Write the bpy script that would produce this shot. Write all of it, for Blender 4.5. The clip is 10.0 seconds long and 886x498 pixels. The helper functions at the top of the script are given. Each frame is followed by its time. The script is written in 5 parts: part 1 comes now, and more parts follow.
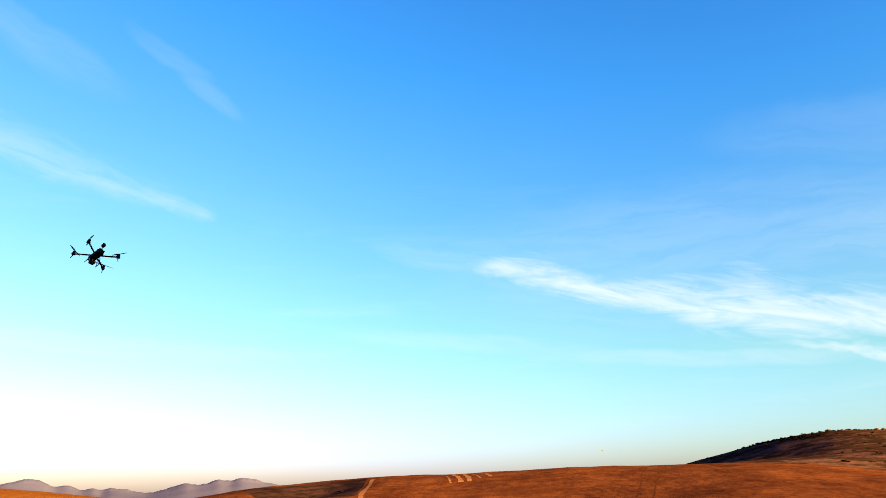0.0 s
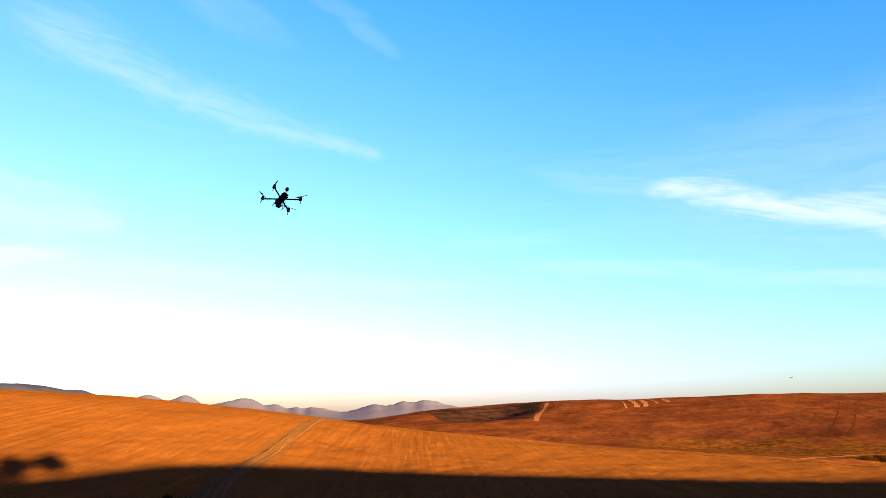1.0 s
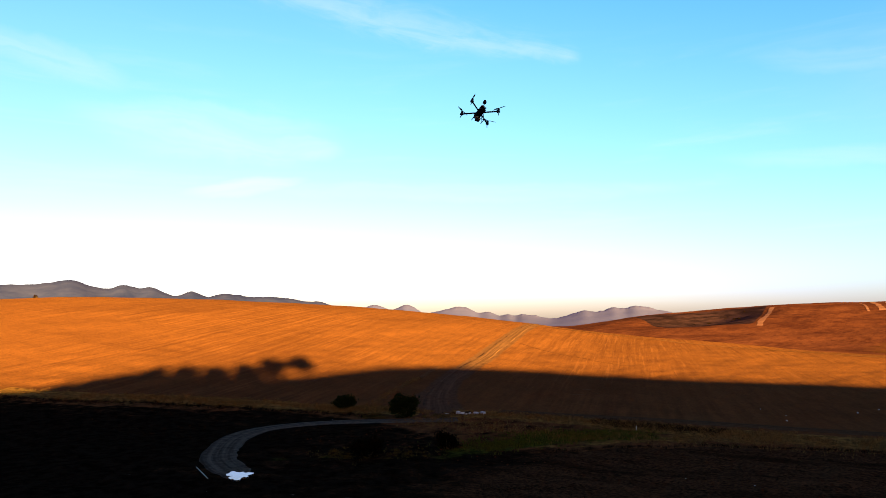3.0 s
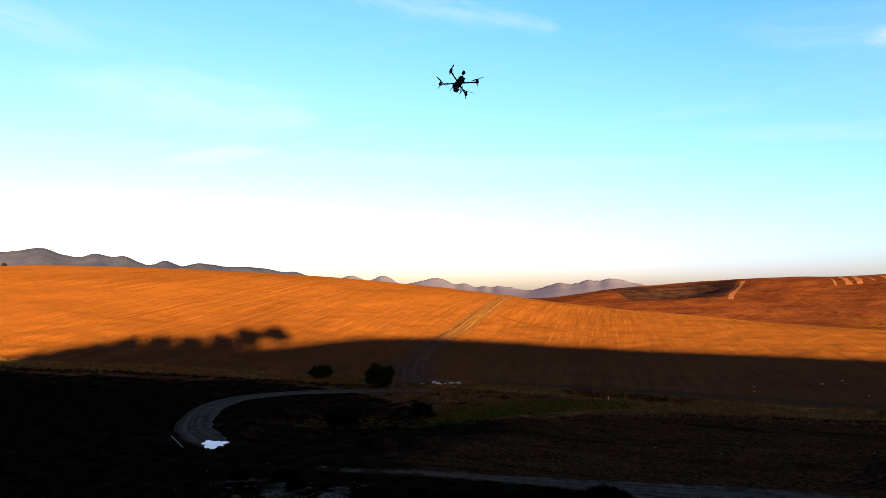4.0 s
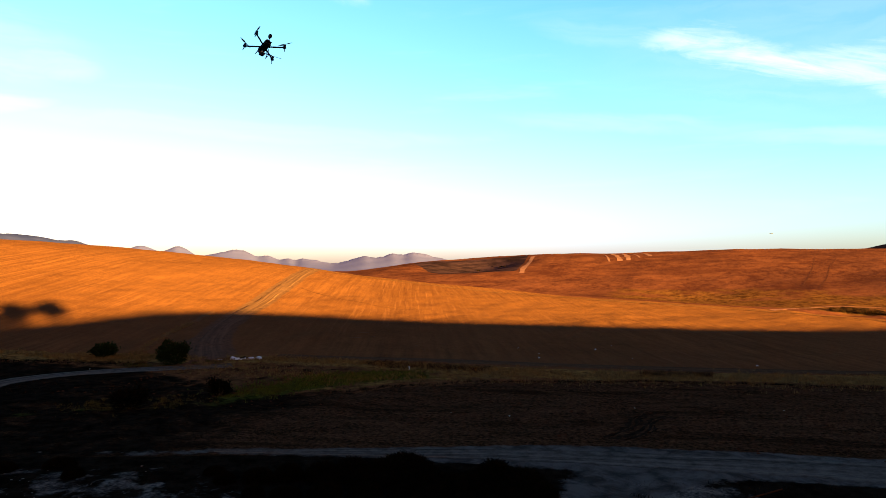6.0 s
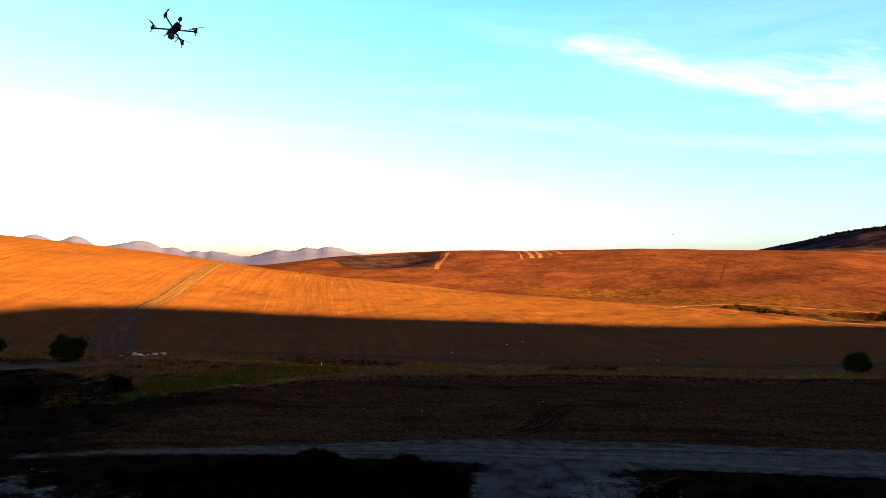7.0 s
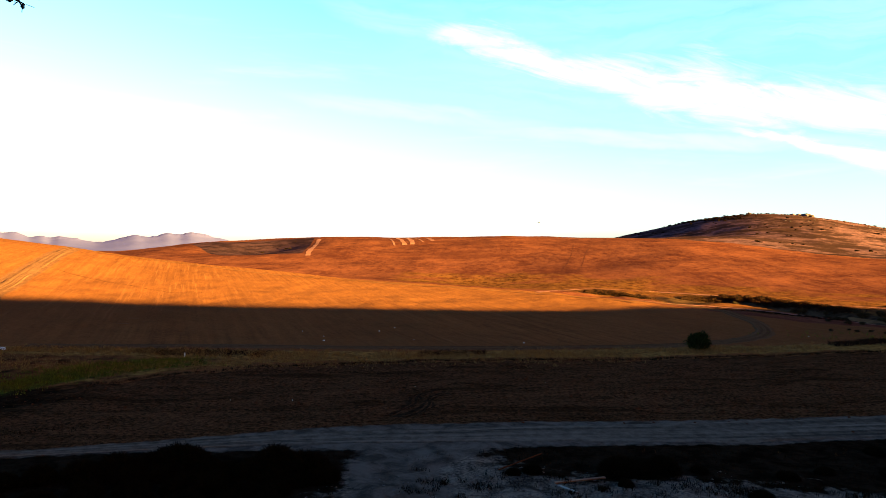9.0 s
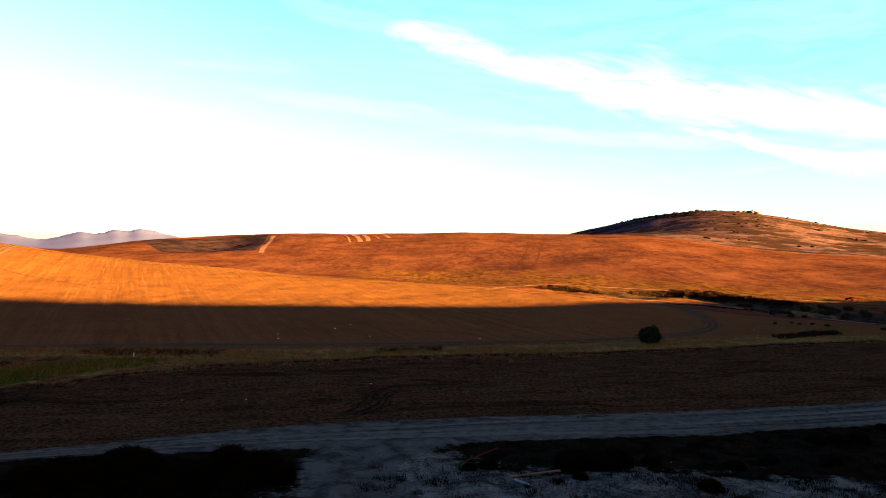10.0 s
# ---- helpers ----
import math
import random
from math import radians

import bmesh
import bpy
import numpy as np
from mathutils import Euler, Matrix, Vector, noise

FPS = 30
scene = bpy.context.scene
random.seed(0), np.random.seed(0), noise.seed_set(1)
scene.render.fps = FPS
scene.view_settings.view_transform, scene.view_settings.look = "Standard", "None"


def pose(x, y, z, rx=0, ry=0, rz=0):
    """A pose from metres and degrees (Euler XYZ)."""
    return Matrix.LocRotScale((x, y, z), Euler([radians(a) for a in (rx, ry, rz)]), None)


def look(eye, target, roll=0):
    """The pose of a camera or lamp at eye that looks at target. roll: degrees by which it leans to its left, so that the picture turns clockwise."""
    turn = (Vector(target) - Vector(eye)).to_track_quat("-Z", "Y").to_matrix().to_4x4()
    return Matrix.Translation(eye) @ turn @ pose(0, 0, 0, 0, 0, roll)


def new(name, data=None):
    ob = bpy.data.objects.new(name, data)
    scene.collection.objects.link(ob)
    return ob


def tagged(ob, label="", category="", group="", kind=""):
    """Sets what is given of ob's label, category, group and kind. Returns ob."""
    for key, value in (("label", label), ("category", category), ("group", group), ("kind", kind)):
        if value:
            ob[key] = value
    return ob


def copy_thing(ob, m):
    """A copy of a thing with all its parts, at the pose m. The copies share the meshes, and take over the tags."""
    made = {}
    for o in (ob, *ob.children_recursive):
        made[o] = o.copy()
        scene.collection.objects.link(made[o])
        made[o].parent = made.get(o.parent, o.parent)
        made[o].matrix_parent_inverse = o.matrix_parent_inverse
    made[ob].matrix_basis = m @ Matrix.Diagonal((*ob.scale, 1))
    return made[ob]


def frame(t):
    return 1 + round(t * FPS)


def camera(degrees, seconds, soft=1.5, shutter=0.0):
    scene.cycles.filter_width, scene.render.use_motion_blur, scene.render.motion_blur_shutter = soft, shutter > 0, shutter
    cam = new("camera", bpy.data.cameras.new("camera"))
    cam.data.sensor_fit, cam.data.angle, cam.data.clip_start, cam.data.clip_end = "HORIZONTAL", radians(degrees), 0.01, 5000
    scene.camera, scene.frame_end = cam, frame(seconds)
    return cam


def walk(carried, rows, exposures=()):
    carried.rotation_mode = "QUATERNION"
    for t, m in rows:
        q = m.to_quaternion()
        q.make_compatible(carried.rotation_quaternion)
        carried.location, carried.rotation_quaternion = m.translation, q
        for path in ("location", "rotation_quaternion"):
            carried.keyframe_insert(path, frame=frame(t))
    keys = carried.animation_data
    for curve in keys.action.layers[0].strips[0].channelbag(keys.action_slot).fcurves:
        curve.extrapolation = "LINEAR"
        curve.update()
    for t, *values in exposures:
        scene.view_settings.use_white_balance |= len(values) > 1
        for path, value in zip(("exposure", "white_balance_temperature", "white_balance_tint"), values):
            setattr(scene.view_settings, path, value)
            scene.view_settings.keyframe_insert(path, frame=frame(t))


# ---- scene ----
# ---------------------------------------------------------------- camera
EYE = Vector((0.0, 0.0, 9.0))
cam = camera(65.5, 10.0, soft=0.85)
# seconds, heading to the left of +y, pitch up, lean (degrees): a hand-held pan from one spot
PATH = [
    (0.0, 7.84, 19.46, -1.51), (0.5, 14.98, 16.81, -0.40), (1.0, 22.2, 13.78, -0.3), (1.5, 27.17, 11.21, -1.20),
    (2.0, 33.28, 9.20, -0.99), (2.5, 37.99, 7.55, -0.80), (2.7, 39.04, 7.04, -0.7), (3.8, 38.4, 4.45, -0.3),
    (4.0, 37.39, 3.98, -0.29), (4.5, 33.26, 3.35, -0.06), (5.0, 28.75, 2.94, -0.63), (5.5, 24.64, 2.22, -0.05),
    (6.0, 21.31, 1.72, 0.10), (6.2, 19.8, 1.66, 0.2), (7.3, 12.5, 1.22, 1.1), (7.5, 11.48, 1.06, 1.22),
    (8.0, 9.98, 0.99, 1.29), (8.5, 7.06, 0.58, 1.16), (9.0, 3.69, 0.45, 0.90), (9.5, 1.59, 0.40, 0.93), (10.0, 0.03, 0.22, 0.74),
]


def heading(az, el=0.0):
    """Unit vector az degrees to the left of +y and el degrees up."""
    a, e = radians(az), radians(el)
    return Vector((-math.sin(a) * math.cos(e), math.cos(a) * math.cos(e), math.sin(e)))


EXPOSURE = 4.47
walk(cam, [(t, look(EYE, EYE + heading(az, el) * 10, roll)) for t, az, el, roll in PATH],
     [(0.0, EXPOSURE - 0.28), (1.0, EXPOSURE - 0.18), (2.0, EXPOSURE - 0.2), (4.5, EXPOSURE - 0.33), (6.0, EXPOSURE - 0.03), (7.5, EXPOSURE + 0.26), (10.0, EXPOSURE + 0.5)])

# ---------------------------------------------------------------- light
SUN_EL, LIGHT_AZ = 7.5, 55.0          # light travels towards LIGHT_AZ
sun_dir = -heading(LIGHT_AZ, -SUN_EL)  # towards the sun
sun_data = bpy.data.lights.new("sun", "SUN")
sun_data.energy, sun_data.angle, sun_data.color = 5.0, radians(0.55), (1.0, 0.612, 0.128)
sun = new("sun", sun_data)
sun.matrix_world = look(sun_dir * 100, (0, 0, 0))

world = bpy.data.worlds.new("world")
scene.world = world
world.use_nodes = True
wt = world.node_tree
wt.nodes.clear()


def node(tree, kind):
    return tree.nodes.new(kind)


def sock(tree, target, value):
    if isinstance(value, bpy.types.NodeSocket):
        tree.links.new(value, target)
    else:
        target.default_value = value


def calc(tree, op, a, b=0.0, c=0.0, clamp=False):
    n = node(tree, "ShaderNodeMath")
    n.operation, n.use_clamp = op, clamp
    for i, value in enumerate((a, b, c)):
        sock(tree, n.inputs[i], value)
    return n.outputs[0]


def blend(tree, factor, a, b, mode="MIX"):
    n = node(tree, "ShaderNodeMix")
    n.data_type, n.blend_type = "RGBA", mode
    sock(tree, n.inputs[0], factor)
    sock(tree, n.inputs[6], a)
    sock(tree, n.inputs[7], b)
    return n.outputs[2]


def spread(tree, value, low, high, to_low=0.0, to_high=1.0, smooth=True):
    n = node(tree, "ShaderNodeMapRange")
    n.interpolation_type = "SMOOTHSTEP" if smooth else "LINEAR"
    for i, v in enumerate((value, low, high, to_low, to_high)):
        sock(tree, n.inputs[i], v)
    return n.outputs[0]


def ramp(tree, value, stops):
    n = node(tree, "ShaderNodeValToRGB")
    el = n.color_ramp.elements
    while len(el) < len(stops):
        el.new(0.5)
    for e, (at, colour) in zip(el, stops):
        e.position, e.color = at, (*colour, 1)
    sock(tree, n.inputs[0], value)
    return n.outputs[0]


def grain(tree, vector, scale, detail=4.0, rough=0.55, distortion=0.0):
    n = node(tree, "ShaderNodeTexNoise")
    if vector is not None:
        tree.links.new(vector, n.inputs["Vector"])
    n.inputs["Scale"].default_value, n.inputs["Detail"].default_value = scale, detail
    n.inputs["Roughness"].default_value, n.inputs["Distortion"].default_value = rough, distortion
    return n.outputs[0]


def mapped(tree, vector, scale=(1, 1, 1), turn=(0, 0, 0)):
    """Turns first, then scales."""
    for key, value in (("Rotation", turn), ("Scale", scale)):
        n = node(tree, "ShaderNodeMapping")
        tree.links.new(vector, n.inputs[0])
        n.inputs[key].default_value = value
        vector = n.outputs[0]
    return vector


def build_sky():
    t = wt
    way = node(t, "ShaderNodeTexCoord").outputs["Generated"]
    part_ = node(t, "ShaderNodeSeparateXYZ")
    t.links.new(way, part_.inputs[0])
    x, y, z = part_.outputs
    sky = node(t, "ShaderNodeTexSky")
    sky.sky_type, sky.sun_disc = "NISHITA", False
    sky.sun_elevation, sky.sun_rotation = radians(SUN_EL), radians(180 - LIGHT_AZ)
    sky.air_density, sky.dust_density, sky.ozone_density = 1.0, 1.5, 1.5
    el = calc(t, "MULTIPLY", calc(t, "ARCSINE", z), 57.2958)
    az = calc(t, "MULTIPLY", calc(t, "ARCTAN2", calc(t, "MULTIPLY", x, -1.0), y), 57.2958)
    # haze that thins upwards, and sits higher towards the antisolar side
    side = spread(t, az, -30.0, 65.0, 8.0, -3.5)
    lift = calc(t, "ADD", el, side)
    tint = ramp(t, calc(t, "DIVIDE", lift, 90.0), SKY_TINT)
    # towards the sun the sky stays warm
    facing = calc(t, "ADD", calc(t, "MULTIPLY", x, sun_dir.x), calc(t, "MULTIPLY", y, sun_dir.y))
    tint = blend(t, spread(t, facing, 0.15, 0.75), tint, SUNWARD)
    base = blend(t, 1.0, sky.outputs[0], tint, "MULTIPLY")
    # thin high cloud: wisps drawn out along their own direction
    both = node(t, "ShaderNodeCombineXYZ")
    t.links.new(az, both.inputs[0]), t.links.new(el, both.inputs[1])
    wob = calc(t, "MULTIPLY", calc(t, "SUBTRACT", grain(t, both.outputs[0], 0.16, 5, 0.6), 0.5), 5.0)
    total = None
    for (a0, e0, lean_, half, wide, dense) in WISPS_RIGHT + WISPS_LEFT:
        c, s = math.cos(radians(lean_)), math.sin(radians(lean_))
        da, de = calc(t, "SUBTRACT", az, a0), calc(t, "ADD", calc(t, "SUBTRACT", el, e0), calc(t, "MULTIPLY", wob, min(0.5, wide * 0.28)))
        u = calc(t, "ADD", calc(t, "MULTIPLY", da, c), calc(t, "MULTIPLY", de, s))
        v = calc(t, "SUBTRACT", calc(t, "MULTIPLY", de, c), calc(t, "MULTIPLY", da, s))
        streak_in = node(t, "ShaderNodeCombineXYZ")
        t.links.new(calc(t, "MULTIPLY", u, 0.10), streak_in.inputs[0])
        t.links.new(calc(t, "MULTIPLY", v, 0.75), streak_in.inputs[1])
        streak_in.inputs[2].default_value = a0
        streak = spread(t, grain(t, streak_in.outputs[0], 0.8, 5, 0.55, 1.4), 0.25, 0.70)
        far_ = calc(t, "ADD", calc(t, "POWER", calc(t, "DIVIDE", u, half), 2.0), calc(t, "POWER", calc(t, "DIVIDE", v, wide), 2.0))
        body = spread(t, far_, 1.0, 0.05)
        mask = calc(t, "MULTIPLY", calc(t, "MULTIPLY", body, calc(t, "ADD", calc(t, "MULTIPLY", streak, 0.6), 0.4)), dense)
        total = mask if total is None else calc(t, "MAXIMUM", total, mask)
    for seed, dense, edge_low, edge_high, rows_ in RIBBONS:
        lo_, hi_ = rows_[-1][0], rows_[0][0]
        stops = [((a - lo_) / (hi_ - lo_), (b / 45.0, c / 45.0, 0)) for a, b, c in reversed(rows_)]
        both_edges = node(t, "ShaderNodeSeparateColor")
        t.links.new(ramp(t, calc(t, "DIVIDE", calc(t, "SUBTRACT", az, lo_), hi_ - lo_), stops), both_edges.inputs[0])
        low_, high_ = (calc(t, "MULTIPLY", both_edges.outputs[i], 45.0) for i in (0, 1))
        tilt = radians(rows_[0][3] if len(rows_[0]) > 3 else 14.0)
        u = calc(t, "ADD", calc(t, "MULTIPLY", az, math.cos(tilt)), calc(t, "MULTIPLY", el, math.sin(tilt)))
        v = calc(t, "SUBTRACT", calc(t, "MULTIPLY", el, math.cos(tilt)), calc(t, "MULTIPLY", az, math.sin(tilt)))
        comb = node(t, "ShaderNodeCombineXYZ")
        t.links.new(calc(t, "MULTIPLY", u, 0.16), comb.inputs[0]), t.links.new(calc(t, "MULTIPLY", v, 0.85), comb.inputs[1])
        comb.inputs[2].default_value = seed
        fibre = grain(t, comb.outputs[0], 0.75, 7, 0.62, 1.8)
        puff = grain(t, mapped(t, both.outputs[0], (0.14, 0.30, 1)), 1.0, 7, 0.62, 0.6)
        shift = calc(t, "MULTIPLY", calc(t, "SUBTRACT", puff, 0.5), 2.2)
        thick = calc(t, "MAXIMUM", calc(t, "SUBTRACT", high_, low_), 0.05)
        v = calc(t, "DIVIDE", calc(t, "SUBTRACT", calc(t, "ADD", el, shift), low_), thick)
        body = calc(t, "MULTIPLY", spread(t, v, -edge_low, edge_low), spread(t, v, 1.0 + edge_high * 0.5, 1.0 - edge_high))
        inside = calc(t, "MULTIPLY", spread(t, az, lo_, lo_ + 1.5), spread(t, az, hi_, hi_ - 7.0))
        fibre = spread(t, calc(t, "ADD", calc(t, "MULTIPLY", fibre, 0.85), calc(t, "MULTIPLY", body, 0.30)), 0.34, 0.86)
        total = calc(t, "MAXIMUM", total, calc(t, "MULTIPLY", calc(t, "MULTIPLY", body, inside), calc(t, "MULTIPLY", fibre, dense)))
    thin_in = mapped(t, both.outputs[0], (0.05, 0.4, 1))
    thin = spread(t, grain(t, thin_in, 1.0, 5, 0.6, 0.4), 0.5, 0.8, 0.0, 0.22)
    thin = calc(t, "MULTIPLY", thin, spread(t, el, 30.0, 12.0))
    cover = calc(t, "MAXIMUM", total, thin, clamp=True)
    final = blend(t, cover, base, CLOUD)
    back = node(t, "ShaderNodeBackground")
    t.links.new(final, back.inputs[0])
    back.inputs[1].default_value = 0.05
    out = node(t, "ShaderNodeOutputWorld")
    t.links.new(back.outputs[0], out.inputs[0])


# thin warm haze low down, clear deep blue above: position is elevation / 90
SKY_TINT = [(0.0, (0.485, 0.435, 0.64)), (0.025, (0.435, 0.415, 0.69)), (0.06, (0.37, 0.395, 0.77)), (0.10, (0.33, 0.39, 0.62)), (0.19, (0.26, 0.40, 0.415)), (0.29, (0.187, 0.385, 0.52)),
            (0.42, (0.10, 0.37, 0.64)), (0.52, (0.085, 0.33, 0.62)), (0.68, (0.045, 0.055, 0.15)), (1.0, (0.026, 0.032, 0.09))]
SUNWARD = (0.20, 0.105, 0.060, 1)
CLOUD = (1.07, 1.18, 1.22, 1)
# heading, elevation, lean, half length, half width, density
WISPS_RIGHT = [
    (-15.0, 16.6, 2.0, 30.0, 8.0, 0.15), (-15.5, 17.2, -8.0, 9.0, 1.4, 0.16), (8.0, 18.6, 10.0, 8.0, 1.3, 0.16),
    (-14.0, 9.3, 4.0, 18.0, 0.9, 0.26), (-27.0, 17.0, 4.0, 12.0, 3.0, 0.2), (-27.0, 24.0, 10.0, 14.0, 3.0, 0.08),
]
# broad bands of cloud: seed, density, softness of lower and upper edge, then heading, lower and upper elevation along it
RIBBONS = [
    (1.0, 1.0, 0.40, 0.95, ((8.0, 17.6, 18.9), (3.0, 16.8, 19.2), (-1.0, 15.5, 18.4), (-5.0, 14.3, 17.0), (-10.0, 12.9, 16.2), (-14.0, 11.5, 16.3), (-16.9, 10.6, 17.0), (-19.5, 10.0, 15.2), (-25.0, 9.3, 13.6), (-36.0, 7.6, 12.0))),
    (5.0, 0.85, 0.5, 0.8, ((-16.0, 10.1, 10.3), (-19.0, 9.5, 10.2), (-22.0, 8.8, 9.8), (-25.5, 7.6, 8.9), (-30.0, 6.2, 8.0), (-38.0, 5.0, 7.2))),
    (9.0, 0.34, 0.35, 1.0, ((60.0, 27.5, 32.0), (52.0, 25.4, 29.8), (47.7, 24.1, 27.8), (42.0, 23.1, 26.2), (37.0, 22.3, 25.0), (32.0, 21.5, 23.4), (27.0, 21.0, 22.4))),
]
WISPS_LEFT = [
    (28.8, 30.8, 28.0, 4.0, 1.0, 0.11), (32.5, 33.2, 20.0, 5.0, 1.0, 0.08), (42.0, 31.6, 15.0, 8.0, 2.0, 0.11),
    (58.0, 15.2, 2.0, 12.0, 2.6, 0.35), (51.0, 14.6, 4.0, 4.0, 1.3, 0.35), (55.5, 11.3, -8.0, 5.5, 0.8, 0.7), (70.0, 19.5, 10.0, 7.0, 1.6, 0.25), (38.0, 11.0, 1.0, 22.0, 1.0, 0.25), (5.0, 11.5, 5.0, 14.0, 1.0, 0.18),
]
build_sky()

# ---------------------------------------------------------------- materials
def material(name, rough=0.9, metal=0.0, spec=0.2):
    m = bpy.data.materials.new(name)
    m.use_nodes = True
    b = m.node_tree.nodes["Principled BSDF"]
    b.inputs["Roughness"].default_value, b.inputs["Metallic"].default_value = rough, metal
    b.inputs["Specular IOR Level"].default_value = spec
    return m, m.node_tree, b


def surface(name, dark, light, scale=4.0, fine=40.0, rough=0.9, metal=0.0, bump=0.3, spec=0.2, vary=0.25, depth=0.02):
    """Two-scale mottled surface; each separate object differs a little in brightness."""
    m, t, b = material(name, rough, metal, spec)
    at = node(t, "ShaderNodeTexCoord").outputs["Object"]
    big, small = grain(t, at, scale, 4), grain(t, at, fine, 3)
    mix = calc(t, "ADD", calc(t, "MULTIPLY", big, 0.65), calc(t, "MULTIPLY", small, 0.35))
    col = blend(t, spread(t, mix, 0.34, 0.66), (*dark, 1), (*light, 1))
    rnd = node(t, "ShaderNodeObjectInfo").outputs["Random"]
    lum = spread(t, rnd, 0, 1, 1 - vary, 1 + vary, smooth=False)
    hsv = node(t, "ShaderNodeHueSaturation")
    t.links.new(col, hsv.inputs["Color"]), t.links.new(lum, hsv.inputs["Value"])
    t.links.new(hsv.outputs[0], b.inputs["Base Color"])
    bp = node(t, "ShaderNodeBump")
    bp.inputs["Strength"].default_value, bp.inputs["Distance"].default_value = bump, depth
    t.links.new(mix, bp.inputs["Height"]), t.links.new(bp.outputs[0], b.inputs["Normal"])
    return m


def leafy(name, dark, light, rough=0.7):
    """Foliage: each leaf or clump takes its own tone."""
    m, t, b = material(name, rough, 0, 0.0)
    isl = node(t, "ShaderNodeNewGeometry").outputs["Random Per Island"]
    t.links.new(blend(t, isl, (*dark, 1), (*light, 1)), b.inputs["Base Color"])
    return m


FURROW = radians(90 + 24)


def ground_material():
    m, t, b = material("dry_farmland", 1.0, 0, 0.0)
    at = node(t, "ShaderNodeTexCoord").outputs["Object"]

    def zone(name, edge_scale=0.8, wobble=0.5):
        mask = node(t, "ShaderNodeAttribute")
        mask.attribute_name = name
        a = mask.outputs["Fac"]
        n = calc(t, "MULTIPLY", calc(t, "SUBTRACT", grain(t, at, edge_scale, 5, 0.65), 0.5), wobble * 2)
        return spread(t, calc(t, "ADD", a, n), 0.35, 0.65)

    sway = grain(t, mapped(t, at, (0.30, 0.60, 0.3), (0, 0, -FURROW)), 1.0, 7, 0.7)
    rows = grain(t, mapped(t, at, (0.032, 1.15, 0.2), (0, 0, -FURROW)), 1.0, 5, 0.66)
    patch = grain(t, at, 0.025, 4, 0.55)
    rows = calc(t, "ADD", calc(t, "MULTIPLY", calc(t, "SUBTRACT", rows, 0.5), spread(t, grain(t, at, 0.018, 4, 0.6), 0.38, 0.62, 0.25, 1.05)), 0.5)
    fine = grain(t, at, 2.6, 8, 0.78)
    mid = grain(t, mapped(t, at, (0.07, 0.035, 0.05)), 1.0, 9, 0.74)
    tex = calc(t, "ADD", calc(t, "MULTIPLY", rows, 0.44), calc(t, "ADD", calc(t, "MULTIPLY", fine, 0.42), calc(t, "MULTIPLY", sway, 0.14)))
    tex = spread(t, tex, 0.27, 0.73)
    field = blend(t, tex, (*SOIL["stubble_dark"], 1), (*SOIL["stubble_light"], 1))
    # straw left in thin windrows, and bare scuffed spots
    straw = calc(t, "MULTIPLY", spread(t, grain(t, mapped(t, at, (0.05, 1.7, 0.3), (0, 0, -FURROW)), 1.0, 4, 0.62), 0.55, 0.68), spread(t, patch, 0.42, 0.62, 0.0, 0.42))
    field = blend(t, straw, field, (*SOIL["straw"], 1))
    scuff = spread(t, grain(t, at, 0.55, 6, 0.72, 0.8), 0.58, 0.72, 0, 0.18)
    field = blend(t, scuff, field, (*SOIL["stubble_dark"], 1))
    field = blend(t, spread(t, patch, 0.42, 0.7, 0, 0.35), field, (*SOIL["stubble_dark"], 1))
    weedy = spread(t, grain(t, mapped(t, at, (0.09, 0.16, 0.1)), 1.0, 9, 0.74), 0.46, 0.66, 0, 0.22)
    field = blend(t, weedy, field, (*SOIL["weedy"], 1))
    far_fine = grain(t, mapped(t, at, (0.45, 0.16, 0.2)), 1.0, 8, 0.8)
    far_tex = spread(t, calc(t, "ADD", calc(t, "MULTIPLY", mid, 0.55), calc(t, "MULTIPLY", far_fine, 0.45)), 0.36, 0.64)
    far_field = blend(t, far_tex, (*SOIL["slope_dark"], 1), (*SOIL["slope_light"], 1))
    bands = spread(t, grain(t, mapped(t, at, (0.014, 0.034, 0.05)), 1.0, 8, 0.68), 0.48, 0.66, 0, 0.62)
    far_field = blend(t, bands, far_field, (*SOIL["slope_dark"], 1))
    speck = spread(t, grain(t, mapped(t, at, (0.62, 0.24, 0.3)), 1.0, 4, 0.7), 0.56, 0.68, 0, 0.7)
    far_field = blend(t, speck, far_field, (*SOIL["slope_dark"], 1))
    drag = grain(t, mapped(t, at, (0.30, 0.95, 0.5), (0, 0, radians(-12))), 1.0, 8, 0.74, 0.6)
    clod = spread(t, calc(t, "ADD", calc(t, "MULTIPLY", grain(t, at, 4.2, 8, 0.8), 0.76), calc(t, "MULTIPLY", drag, 0.24)), 0.39, 0.62)
    tilled = blend(t, clod, (*SOIL["tilled_dark"], 1), (*SOIL["tilled_light"], 1))
    turned = spread(t, grain(t, mapped(t, at, (0.07, 0.30, 0.2), (0, 0, radians(-12))), 1.0, 7, 0.68, 0.8), 0.50, 0.64, 0, 0.6)
    tilled = blend(t, turned, tilled, (*SOIL["tilled_dark"], 1))
    chalk = calc(t, "ADD", calc(t, "MULTIPLY", grain(t, at, 0.45, 6, 0.6, 1.6), 0.5), calc(t, "MULTIPLY", grain(t, at, 7.0, 6, 0.75), 0.5))
    pale = blend(t, spread(t, chalk, 0.40, 0.64), (*SOIL["pale_dark"], 1), (*SOIL["pale_light"], 1))
